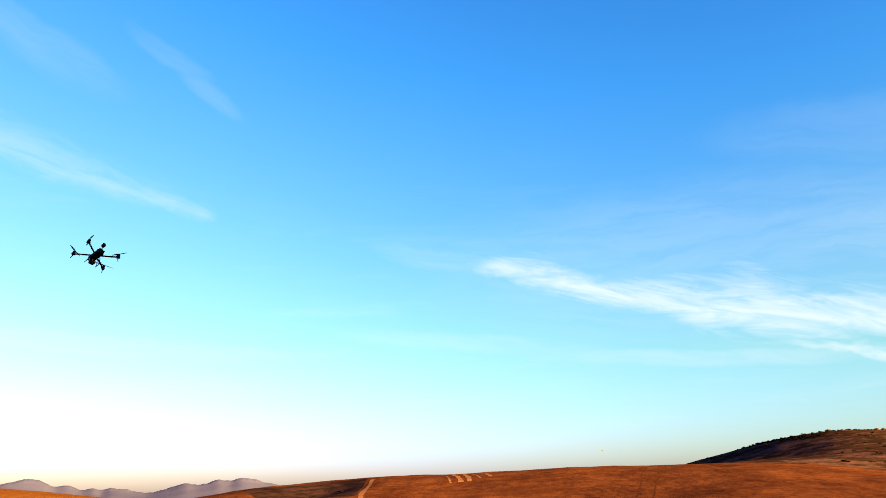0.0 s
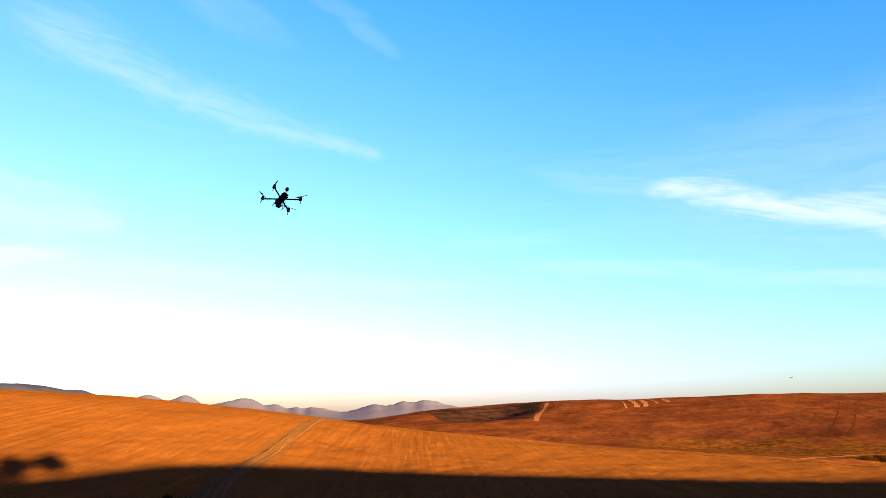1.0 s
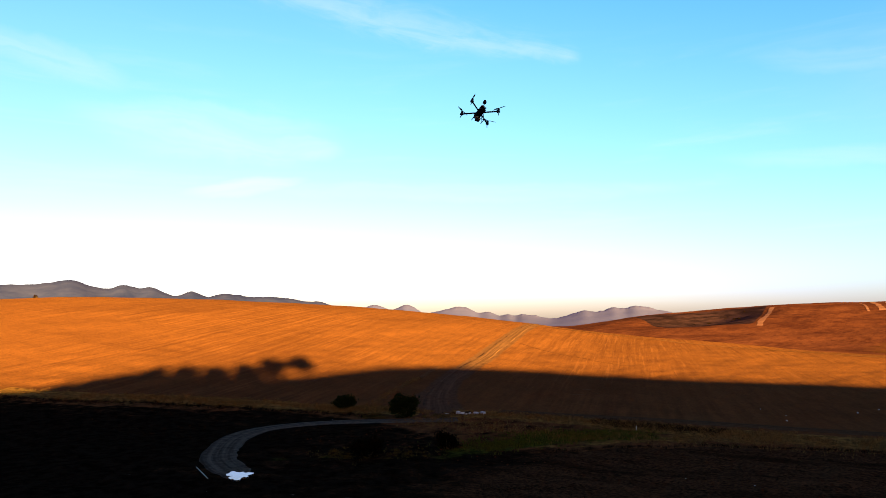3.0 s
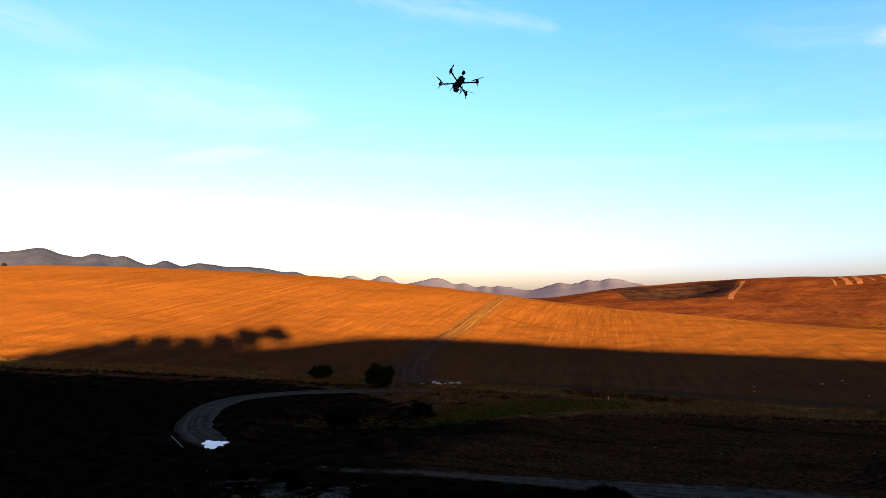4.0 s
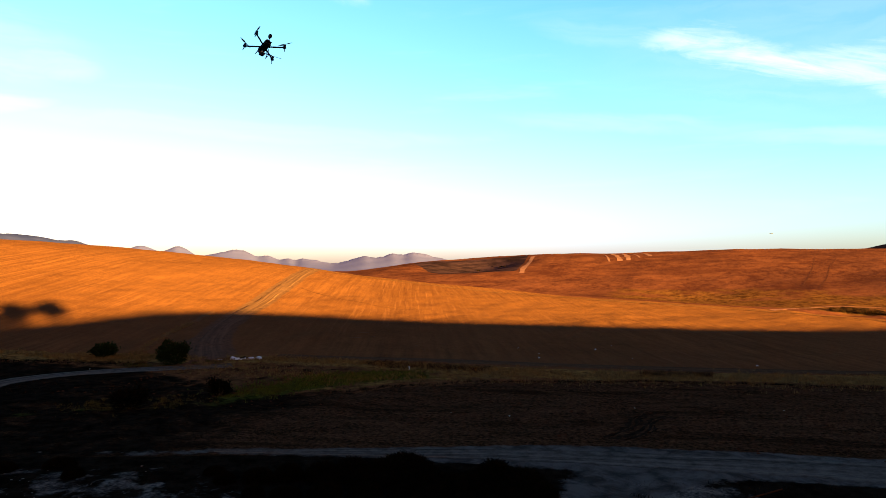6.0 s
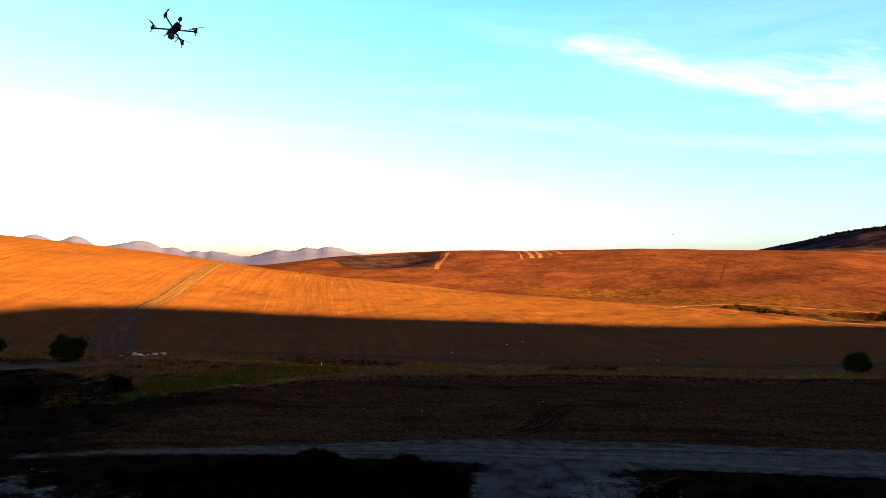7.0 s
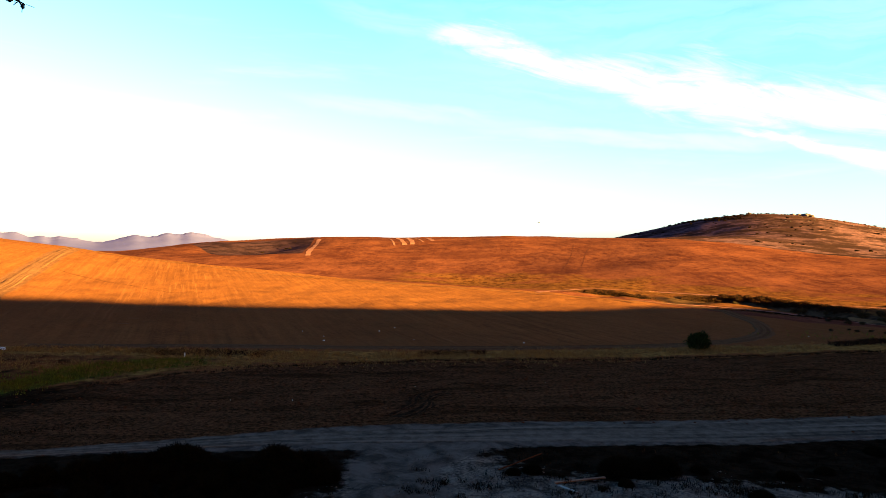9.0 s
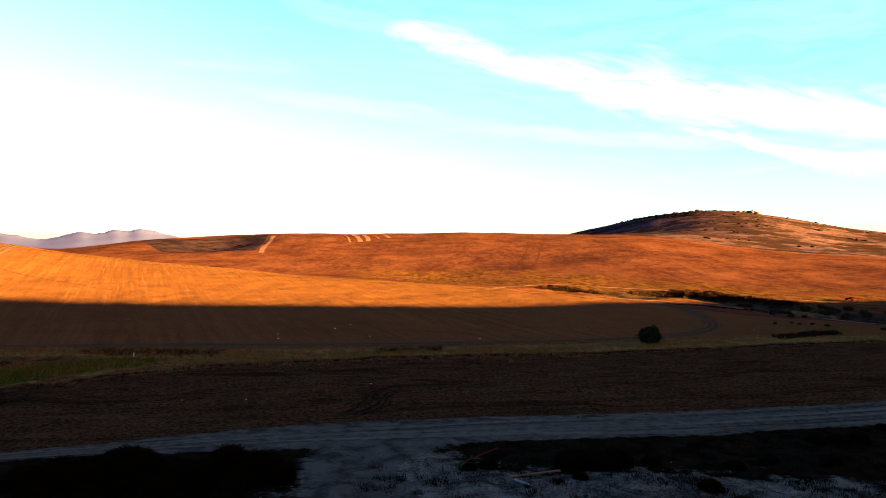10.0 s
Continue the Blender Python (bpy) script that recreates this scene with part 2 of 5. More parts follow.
    # grey scrub whose colour also holds the shade of a slope facing away
    scrub = blend(t, spread(t, grain(t, at, 0.09, 6, 0.7), 0.4, 0.6), (*SOIL["shaded_scrub_dark"], 1), (*SOIL["shaded_scrub_light"], 1))
    brushy = spread(t, grain(t, mapped(t, at, (0.026, 0.030, 0.06)), 1.0, 9, 0.76), 0.43, 0.54, 0.0, 0.92)
    knoll = blend(t, brushy, blend(t, spread(t, grain(t, at, 0.25, 7, 0.7), 0.35, 0.65), (*SOIL["knoll_dark"], 1), (*SOIL["knoll_light"], 1)), (*SOIL["brush"], 1))
    bank = blend(t, spread(t, grain(t, at, 0.5, 8, 0.75), 0.38, 0.62), (*SOIL["bank_dark"], 1), (*SOIL["bank_light"], 1))
    # dark roadside soil, taken near black: deep foreground shade is in its colour
    verge = blend(t, spread(t, grain(t, at, 0.9, 9, 0.75), 0.38, 0.62), (*SOIL["shaded_verge_dark"], 1), (*SOIL["shaded_verge_light"], 1))
    dry = blend(t, spread(t, grain(t, at, 1.6, 6, 0.7), 0.35, 0.65), (*SOIL["dry_dark"], 1), (*SOIL["dry_light"], 1))
    green = blend(t, spread(t, grain(t, at, 1.2, 6, 0.7), 0.35, 0.65), (*SOIL["green_dark"], 1), (*SOIL["green_light"], 1))
    olive = blend(t, spread(t, grain(t, mapped(t, at, (0.5, 0.22, 0.2)), 1.0, 8, 0.8), 0.41, 0.59), (*SOIL["olive_dark"], 1), (*SOIL["olive_light"], 1))
    worn = blend(t, spread(t, grain(t, at, 2.0, 8, 0.74), 0.28, 0.72), (*SOIL["worn_dark"], 1), (*SOIL["worn_light"], 1))
    dust = blend(t, spread(t, grain(t, at, 0.7, 8, 0.7, 0.6), 0.36, 0.64), (*SOIL["dust_dark"], 1), (*SOIL["dust_light"], 1))
    thicket = blend(t, spread(t, grain(t, at, 0.12, 7, 0.74), 0.38, 0.62), (*SOIL["brush"], 1), (*SOIL["thicket"], 1))
    col = field
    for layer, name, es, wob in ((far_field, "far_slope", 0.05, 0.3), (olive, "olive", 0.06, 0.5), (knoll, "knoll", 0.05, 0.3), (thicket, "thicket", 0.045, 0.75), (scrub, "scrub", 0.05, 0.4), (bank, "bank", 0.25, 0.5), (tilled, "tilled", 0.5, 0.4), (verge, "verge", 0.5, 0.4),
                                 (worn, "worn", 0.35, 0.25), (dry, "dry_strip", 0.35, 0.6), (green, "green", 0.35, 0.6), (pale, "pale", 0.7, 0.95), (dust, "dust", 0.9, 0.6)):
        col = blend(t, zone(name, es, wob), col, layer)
    t.links.new(col, b.inputs["Base Color"])
    height = calc(t, "ADD", calc(t, "MULTIPLY", fine, 0.6), calc(t, "MULTIPLY", rows, 0.8))
    bp = node(t, "ShaderNodeBump")
    bp.inputs["Strength"].default_value, bp.inputs["Distance"].default_value = 0.5, 0.12
    t.links.new(height, bp.inputs["Height"]), t.links.new(bp.outputs[0], b.inputs["Normal"])
    return m


SOIL = dict(bank_dark=(0.0130, 0.0074, 0.0046), bank_light=(0.0420, 0.0225, 0.0125), weedy=(0.036, 0.0142, 0.0055), brush=(0.0130, 0.0068, 0.0062), thicket=(0.0330, 0.0160, 0.0135), straw=(0.175, 0.072, 0.029), worn_dark=(0.046, 0.0215, 0.0118), worn_light=(0.100, 0.0465, 0.0248), dust_dark=(0.0240, 0.0190, 0.0148), dust_light=(0.0700, 0.0565, 0.0440),
    stubble_dark=(0.0440, 0.0152, 0.0072), stubble_light=(0.1450, 0.0558, 0.0182), slope_dark=(0.0280, 0.0083, 0.0066), slope_light=(0.0900, 0.0296, 0.0165),
    tilled_dark=(0.0070, 0.0033, 0.0018), tilled_light=(0.0720, 0.0300, 0.0128), pale_dark=(0.0178, 0.0138, 0.0105), pale_light=(0.1183, 0.0957, 0.0730),
    shaded_scrub_dark=(0.0105, 0.0056, 0.0080), shaded_scrub_light=(0.0280, 0.0140, 0.0190), dry_dark=(0.0600, 0.0285, 0.0080), dry_light=(0.1900, 0.0950, 0.0245),
    green_dark=(0.0130, 0.0136, 0.0022), green_light=(0.0470, 0.0485, 0.0070), shaded_verge_dark=(0.0020, 0.0013, 0.0008), shaded_verge_light=(0.0098, 0.0062, 0.0038), knoll_dark=(0.0340, 0.0178, 0.0225), knoll_light=(0.0800, 0.0390, 0.0460),
    olive_dark=(0.0290, 0.0112, 0.0045), olive_light=(0.0820, 0.0335, 0.0105),
)
M_GROUND = ground_material()


def road_material(name, dark, light):
    """Worn earth with streaks along the way of travel."""
    m, t, b = material(name, 1.0, 0, 0.0)
    way = node(t, "ShaderNodeUVMap")
    way.uv_map = "way"
    uv = way.outputs[0]
    at = node(t, "ShaderNodeTexCoord").outputs["Object"]
    lines = grain(t, mapped(t, uv, (6.0, 0.03, 1)), 1.0, 5, 0.6)
    spots = grain(t, at, 1.6, 7, 0.7)
    mix = calc(t, "ADD", calc(t, "MULTIPLY", lines, 0.6), calc(t, "MULTIPLY", spots, 0.4))
    t.links.new(blend(t, spread(t, mix, 0.38, 0.62), (*dark, 1), (*light, 1)), b.inputs["Base Color"])
    bp = node(t, "ShaderNodeBump")
    bp.inputs["Strength"].default_value, bp.inputs["Distance"].default_value = 0.25, 0.02
    t.links.new(mix, bp.inputs["Height"]), t.links.new(bp.outputs[0], b.inputs["Normal"])
    return m


M_ROAD = road_material("dusty_dirt_road", (0.026, 0.0206, 0.0152), (0.088, 0.0705, 0.0525))
M_TRACK = road_material("worn_field_track", (0.0480, 0.0232, 0.0130), (0.1020, 0.0495, 0.0275))
M_PATH = road_material("grey_brown_track", (0.040, 0.0195, 0.0095), (0.076, 0.0390, 0.0195))
M_CUT = surface("pale_cut_track", (0.0936, 0.0400, 0.0300), (0.1512, 0.0690, 0.0560), 0.3, 2.0, 0.95, bump=0.3, spec=0.0, vary=0.0)
M_RUT = surface("dark_wheel_rut", (0.0306, 0.0111, 0.0050), (0.0504, 0.0188, 0.0088), 0.5, 2.0, 0.95, bump=0.3, spec=0.0, vary=0.0)
M_EDGE = surface("dry_field_edge", (0.0648, 0.0278, 0.0115), (0.1080, 0.0497, 0.0230), 0.8, 5.0, 0.95, bump=0.3, spec=0.0, vary=0.0)
M_MARK = surface("faint_wheel_mark", (0.0300, 0.0098, 0.0072), (0.0540, 0.0185, 0.0115), 0.5, 2.0, 0.95, bump=0.3, spec=0.0, vary=0.0)
M_SCAR = surface("churned_soil", (0.0060, 0.0034, 0.0022), (0.0240, 0.0125, 0.0070), 2.0, 9.0, 0.95, bump=0.5, spec=0.0, vary=0.0)
M_TURN = surface("scuffed_stubble", (0.040, 0.0150, 0.0065), (0.090, 0.0350, 0.0125), 0.8, 3.0, 0.95, bump=0.3, spec=0.0, vary=0.0)
# shaded version of the hill scrub: lighter colour offsets the shade at the creek
M_SHADED_SCRUB = leafy("shaded_creek_scrub", (0.0112, 0.0076, 0.0040), (0.0381, 0.0248, 0.0121))
# far rock: the blue cast of distance haze is put into the base colour
M_MOUNT = surface("haze_tinted_mauve_rock", (0.0430, 0.0465, 0.1560), (0.0490, 0.0520, 0.1670), 0.006, 0.03, 1.0, bump=0.0, spec=0.0, vary=0.0)
M_MOUNT2 = surface("haze_tinted_grey_rock", (0.0115, 0.0160, 0.0700), (0.0215, 0.0258, 0.0900), 0.006, 0.03, 1.0, bump=0.0, spec=0.0, vary=0.0)
M_LEAF = leafy("bush_leaves", (0.005, 0.008, 0.002), (0.017, 0.024, 0.006))
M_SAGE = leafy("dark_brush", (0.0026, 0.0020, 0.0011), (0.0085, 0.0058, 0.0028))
M_SCRUB = leafy("hill_scrub", (0.0033, 0.0018, 0.0014), (0.0099, 0.0052, 0.0032))
M_BANKBRUSH = leafy("bank_brush", (0.0055, 0.0028, 0.0018), (0.0230, 0.0108, 0.0060))
M_STRAW = leafy("dry_straw", (0.0580, 0.0325, 0.0115), (0.1850, 0.1070, 0.0360))
M_STUBBLE = leafy("cut_stubble", (0.0101, 0.0033, 0.0016), (0.0360, 0.0132, 0.0057))
M_WEED = leafy("brown_weed", (0.0120, 0.0055, 0.0018), (0.0450, 0.0193, 0.0063))
M_GREEN = leafy("green_reed", (0.0220, 0.0245, 0.0030), (0.0850, 0.0880, 0.0110))
M_OLIVE = leafy("olive_grass", (0.0270, 0.0205, 0.0055), (0.0780, 0.0590, 0.0155))
M_BARK = surface("bark", (0.04, 0.03, 0.02), (0.08, 0.06, 0.045), 6, 40)
M_STONE = surface("pale_stone", (0.035, 0.031, 0.027), (0.09, 0.08, 0.07), 2, 12, vary=0.4)
M_ROCK = surface("outcrop_rock", (0.0180, 0.0130, 0.0175), (0.0420, 0.0290, 0.0370), 0.4, 3, vary=0.3)
M_WHITE = surface("white_plastic", (0.3300, 0.3450, 0.3600), (0.6300, 0.6300, 0.6300), 3, 20, 0.6, bump=0.2, vary=0.35)
M_CARD = surface("weathered_cardboard", (0.16, 0.12, 0.08), (0.28, 0.21, 0.14), 3, 20, 0.9, vary=0.3)
M_PIPE = surface("grey_pipe", (0.03, 0.029, 0.027), (0.07, 0.067, 0.06), 2, 20, 0.6)
M_WOOD = surface("orange_weathered_wood", (0.06, 0.024, 0.010), (0.12, 0.05, 0.022), 2, 30, 0.85)
M_RED = surface("dusty_red_paint", (0.0090, 0.0007, 0.0004), (0.0144, 0.0012, 0.0008), 2, 20, 0.6, spec=0.0)
M_RUBBER = surface("black_rubber", (0.006, 0.006, 0.006), (0.014, 0.013, 0.012), 5, 40, 0.9, spec=0.0)
M_CARBON = surface("black_carbon", (0.004, 0.004, 0.011), (0.010, 0.010, 0.024), 20, 120, 0.6, bump=0.1, spec=0.15, vary=0.1, depth=0.002)
M_PACK = surface("red_battery_wrap", (0.10, 0.03, 0.04), (0.18, 0.06, 0.07), 10, 80, 0.5, bump=0.1, vary=0.0, depth=0.002)
M_METAL = surface("dull_aluminium", (0.20, 0.20, 0.21), (0.32, 0.32, 0.33), 10, 80, 0.45, metal=0.8, bump=0.1, vary=0.1, depth=0.002)
M_PLANE = surface("grey_aircraft_paint", (0.0180, 0.0180, 0.0195), (0.0300, 0.0300, 0.0330), 1, 8, 0.5)


def water_material():
    m, t, b = material("muddy_water", 0.03, 0, 0.8)
    at = node(t, "ShaderNodeTexCoord").outputs["Object"]
    t.links.new(blend(t, grain(t, at, 1.5, 3), (0.03, 0.028, 0.024, 1), (0.06, 0.055, 0.05, 1)), b.inputs["Base Color"])
    bp = node(t, "ShaderNodeBump")
    bp.inputs["Strength"].default_value, bp.inputs["Distance"].default_value = 0.05, 0.01
    t.links.new(grain(t, at, 5, 2), bp.inputs["Height"]), t.links.new(bp.outputs[0], b.inputs["Normal"])
    return m


def glass_material():
    m, t, b = material("lens_glass", 0.05, 0, 0.9)
    b.inputs["Base Color"].default_value = (0.01, 0.01, 0.015, 1)
    return m


M_WATER, M_LENS = water_material(), glass_material()

# ---------------------------------------------------------------- the land
def table(pairs):
    xs, ys = zip(*sorted(pairs))
    xs, ys = np.array(xs, float), np.array(ys, float)
    slope = np.gradient(ys, xs)

    def f(v):
        v = np.clip(np.asarray(v, float), xs[0], xs[-1])
        i = np.clip(np.searchsorted(xs, v) - 1, 0, len(xs) - 2)
        h = xs[i + 1] - xs[i]
        q = (v - xs[i]) / h
        return ((1 + 2 * q) * (1 - q) ** 2 * ys[i] + q * (1 - q) ** 2 * h * slope[i] + q * q * (3 - 2 * q) * ys[i + 1] + q * q * (q - 1) * h * slope[i + 1])
    return f


def step(a, b, v):
    q = np.clip((np.asarray(v, float) - a) / (b - a), 0, 1)
    return q * q * (3 - 2 * q)


_rng = np.random.default_rng(7)
_lat = _rng.random((256, 256))


def rough_noise(x, y, size, octaves=3):
    """Smooth value noise about 0, with features of that size in metres."""
    out, amp = 0.0, 1.0
    for k in range(octaves):
        px, py = np.asarray(x, float) / size + 17.3 * k, np.asarray(y, float) / size + 5.1 * k
        ix, iy = np.floor(px).astype(int), np.floor(py).astype(int)
        fx, fy = px - ix, py - iy
        fx, fy = fx * fx * (3 - 2 * fx), fy * fy * (3 - 2 * fy)
        a, b = _lat[ix % 256, iy % 256], _lat[(ix + 1) % 256, iy % 256]
        c, d = _lat[ix % 256, (iy + 1) % 256], _lat[(ix + 1) % 256, (iy + 1) % 256]
        out = out + amp * ((a * (1 - fx) + b * fx) * (1 - fy) + (c * (1 - fx) + d * fx) * fy - 0.5)
        amp, size = amp * 0.5, size / 2.1
    return out


def far_from(x, y, line):
    """Distance of points to a polyline in plan."""
    best = np.full(np.shape(x), 1e9)
    for (ax, ay), (bx, by) in zip(line, line[1:]):
        dx, dy = bx - ax, by - ay
        q = np.clip(((x - ax) * dx + (y - ay) * dy) / (dx * dx + dy * dy), 0, 1)
        best = np.minimum(best, np.hypot(x - ax - q * dx, y - ay - q * dy))
    return best


CREEK = [(22, 150), (28, 158), (34, 156), (38, 141), (43, 150), (48, 157), (57, 148), (60.5, 130), (62, 114), (66, 103), (78, 92), (96, 84)]
NEAR_ROAD = [(-31, 24.0), (-28.3, 25.4), (-21.3, 28.6), (-15.5, 30.6), (-8.6, 32.9), (-1, 34.5), (4, 35.5), (13, 36.9), (26, 40.2), (40, 45), (60, 53)]
CURVE = [(-37.0, 25.2), (-38.2, 25.9), (-43.5, 28.2), (-49.5, 33.2), (-52.3, 38.0), (-51.8, 42.6), (-48.6, 47.2), (-43.8, 51.4), (-42.0, 53.2)]
HILL_TRACK = [(-45.5, 54.5), (-49, 58.5), (-54, 64.5), (-60.4, 74.5), (-65.0, 84), (-70.0, 96.5), (-73.8, 104.5), (-80.6, 119.5), (-91.3, 142.6), (-98, 157), (-108, 178)]
BASE_TRACK = [(-42, 60.5), (-25.3, 63.6), (-9.8, 65.2), (6.6, 68.4), (18.8, 72.1), (28.0, 78.2), (33.8, 86.5), (37.6, 98), (39.2, 110), (40.3, 121), (37, 131), (28, 137)]

# crest lines: heading and crest height in metres over the valley floor
RA = table([(-60, 118), (-17, 118), (-12, 130), (-8, 140), (-1, 150), (6, 155), (14, 165), (24, 180), (32, 190), (48, 210), (60, 220), (80, 235)])
ZA = table([(-60, 0), (-22, 0), (-17, 0.2), (-12, 0.75), (-8, 1.0), (-1, 1.4), (6, 2.2), (14, 3.3), (24, 5.9), (32, 9.2), (39, 12.3), (48, 15.5), (60, 17.9), (71, 17.8), (80, 16)])
RB = table([(-60, 250), (-33, 300), (-21, 370), (-10, 420), (20, 430), (30, 430), (80, 400)])
ZB = table([(-60, 6), (-33, 8.7), (-27, 10.7), (-21, 14.6), (-16, 18.4), (-9, 20.3), (-5, 20.8), (0, 20.8), (4, 19.6), (8, 19), (14.5, 18.9), (18, 17.2), (22, 14.6), (25.5, 11.6), (29.2, 8.0), (33, 5), (45, 2), (80, 0)])
ZC = table([(-90, 3), (-50, 12), (-40, 22), (-33, 29), (-30.4, 33), (-26.8, 41.5), (-24, 47), (-20, 49.4), (-17.5, 46.3), (-15, 40.6), (-11.8, 31.6), (-8, 22), (0, 14), (15, 4), (60, 0)])
CREST = table([(-200, 4), (-120, 8), (-60, 24), (-35, 28.2), (-25.6, 28.85), (-19.7, 29.0), (-17.3, 29.3), (-14, 29.45), (-3, 29.25), (2.4, 29.34), (9.1, 29.79), (20.3, 31.03), (31.4, 30.64), (42.5, 29.35), (51.3, 27.95), (55.1, 27.4), (61.3, 26.4), (67.2, 25.75), (72.7, 24.85), (76.6, 24.4), (84.8, 23.1), (98.8, 21.6), (115.2, 20.8), (136.3, 18.5), (150, 17), (165, 15), (190, 9), (230, 1), (400, 0)])
RIDGE_S = -110.0
LX, LY = heading(LIGHT_AZ).x, heading(LIGHT_AZ).y


def heights(az, r):
    """Ground height for headings az (column) and distances r (row)."""
    az, r = np.asarray(az, float)[:, None], np.asarray(r, float)[None, :]
    x, y = -r * np.sin(np.radians(az)), r * np.cos(np.radians(az))
    front = np.clip(az, -60, 80)
    ra, za, rb, zb, zc = RA(front), ZA(front), RB(front), ZB(front), ZC(np.clip(az, -90, 60))
    a0 = 72.0
    up = step(0, 1, (r - a0) / (ra - a0)) * 0.45 + np.clip((r - a0) / (ra - a0), 0, 1) ** 1.15 * 0.55
    dip = np.minimum(za - 1.2, za * 0.45) + 1.3 * step(3, -8, az) * (az > -90)
    down = step(0, 1, (r - ra) / 55.0)
    z = np.where(r < ra, za * up, za + (dip - za) * down)
    rv = ra + 55
    q = np.clip((r - rv) / (rb - rv), 0, 1)
    z = np.where(r > rv, dip + (zb - dip) * (0.5 * step(0, 1, q) + 0.5 * np.sin(q * np.pi / 2)), z)
    z = np.where(r > rb, zb + (np.minimum(zb - 6, 6) - zb) * step(0, 1, (r - rb) / 160), z)
    z = np.where(r > rb + 160, np.minimum(zb - 6, 6) * (1 - step(0, 1, (r - rb - 160) / 400)), z)
    hump = np.exp(-(((r - 680) / 230) ** 2)) * step(rb + 0, rb + 120, r)
    long_back = (9 + r * (zc - 9) / 680) / np.maximum(zc, 1) * (0.80 + 0.20 * step(450, 680, r)) * (0.35 * step(rb - 10, rb + 60, r) + 0.65 * step(rb, rb + 250, r))
    left = step(-29, -17, az) * (az < 0) * (r < 680)
    hump = hump * (1 - left) + long_back * left
    z = z + np.maximum(zc - z, 0) * hump
    # gentle unevenness, growing with distance
    z = z + rough_noise(x, y, 45, 3) * np.clip((r - 60) / 200, 0, 1.6) * 0.8 * (1 - 0.6 * step(430, 520, r))
    z = z + rough_noise(x, y + 90, 13, 2) * 0.22 * step(75, 120, r)
    way = np.minimum(far_from(x, y, NEAR_ROAD), np.minimum(far_from(x, y, CURVE), far_from(x, y, BASE_TRACK)))
    z = z + rough_noise(x + 40, y, 3.2, 4) * 0.20 * step(14, 25, r) * (1 - step(90, 200, r) * 0.7) * (0.12 + 0.88 * step(1.6, 4.0, way))
    # a dry creek cut between the two hills, and a hollow beside the far road
    d = far_from(x, y, CREEK)
    z = z - (0.7 + 1.8 * step(44, 56, x)) * np.exp(-((d / 4.5) ** 2)) * (np.abs(az) < 60)
    z = z - 5.0 * np.exp(-(((x + 113) / 24) ** 2 + ((y - 335) / 40) ** 2))
    # the slope behind: a long rise across the sun
    s, u = x * LX + y * LY, x * LY - y * LX
    ridge = CREST(u) * np.where(s > RIDGE_S, step(-34, RIDGE_S, s), 1 - 0.6 * step(RIDGE_S, RIDGE_S - 160, s))
    z = np.where(s < -34, np.maximum(ridge, 0) + z * np.maximum(step(-70, -34, s), step(150, 220, u)), z)
    bank = np.clip(7.4 - np.maximum(r - 1.6, 0) * 0.52, 0, None)
    return np.where(r < 22, np.maximum(z, bank + 0 * z), z)


AZ = np.concatenate([np.arange(-180, -48, 3.0), np.arange(-48, 82, 0.25), np.arange(82, 179, 3.0), [180.0]])
RR = np.concatenate([[0.0, 0.8, 1.6, 2.5, 4, 6, 8, 10, 12, 14, 16], 17.0 * np.exp(np.arange(0, 410) * 0.0102), np.array([1.2, 1.4, 1.7, 2.0, 2.4, 3.0]) * 1105.0])
RR = np.append(RR[RR < 3400], [4200.0, 4900.0])
HZ = heights(AZ, RR)


def ground_z(x, y):
    x, y = np.asarray(x, float), np.asarray(y, float)
    az, r = np.degrees(np.arctan2(-x, y)), np.hypot(x, y)
    i = np.clip(np.searchsorted(AZ, az) - 1, 0, len(AZ) - 2)
    j = np.clip(np.searchsorted(RR, r) - 1, 0, len(RR) - 2)
    p, q = (az - AZ[i]) / (AZ[i + 1] - AZ[i]), np.clip((r - RR[j]) / (RR[j + 1] - RR[j]), 0, 1)
    return (HZ[i, j] * (1 - p) + HZ[i + 1, j] * p) * (1 - q) + (HZ[i, j + 1] * (1 - p) + HZ[i + 1, j + 1] * p) * q


def mesh_of(name, verts, faces, mats, smooth=True):
    me = bpy.data.meshes.new(name)
    me.from_pydata([tuple(v) for v in verts], [], faces)
    for m in (mats if isinstance(mats, (list, tuple)) else [mats]):
        me.materials.append(m)
    if smooth:
        me.polygons.foreach_set("use_smooth", [True] * len(me.polygons))
    me.update()
    return me


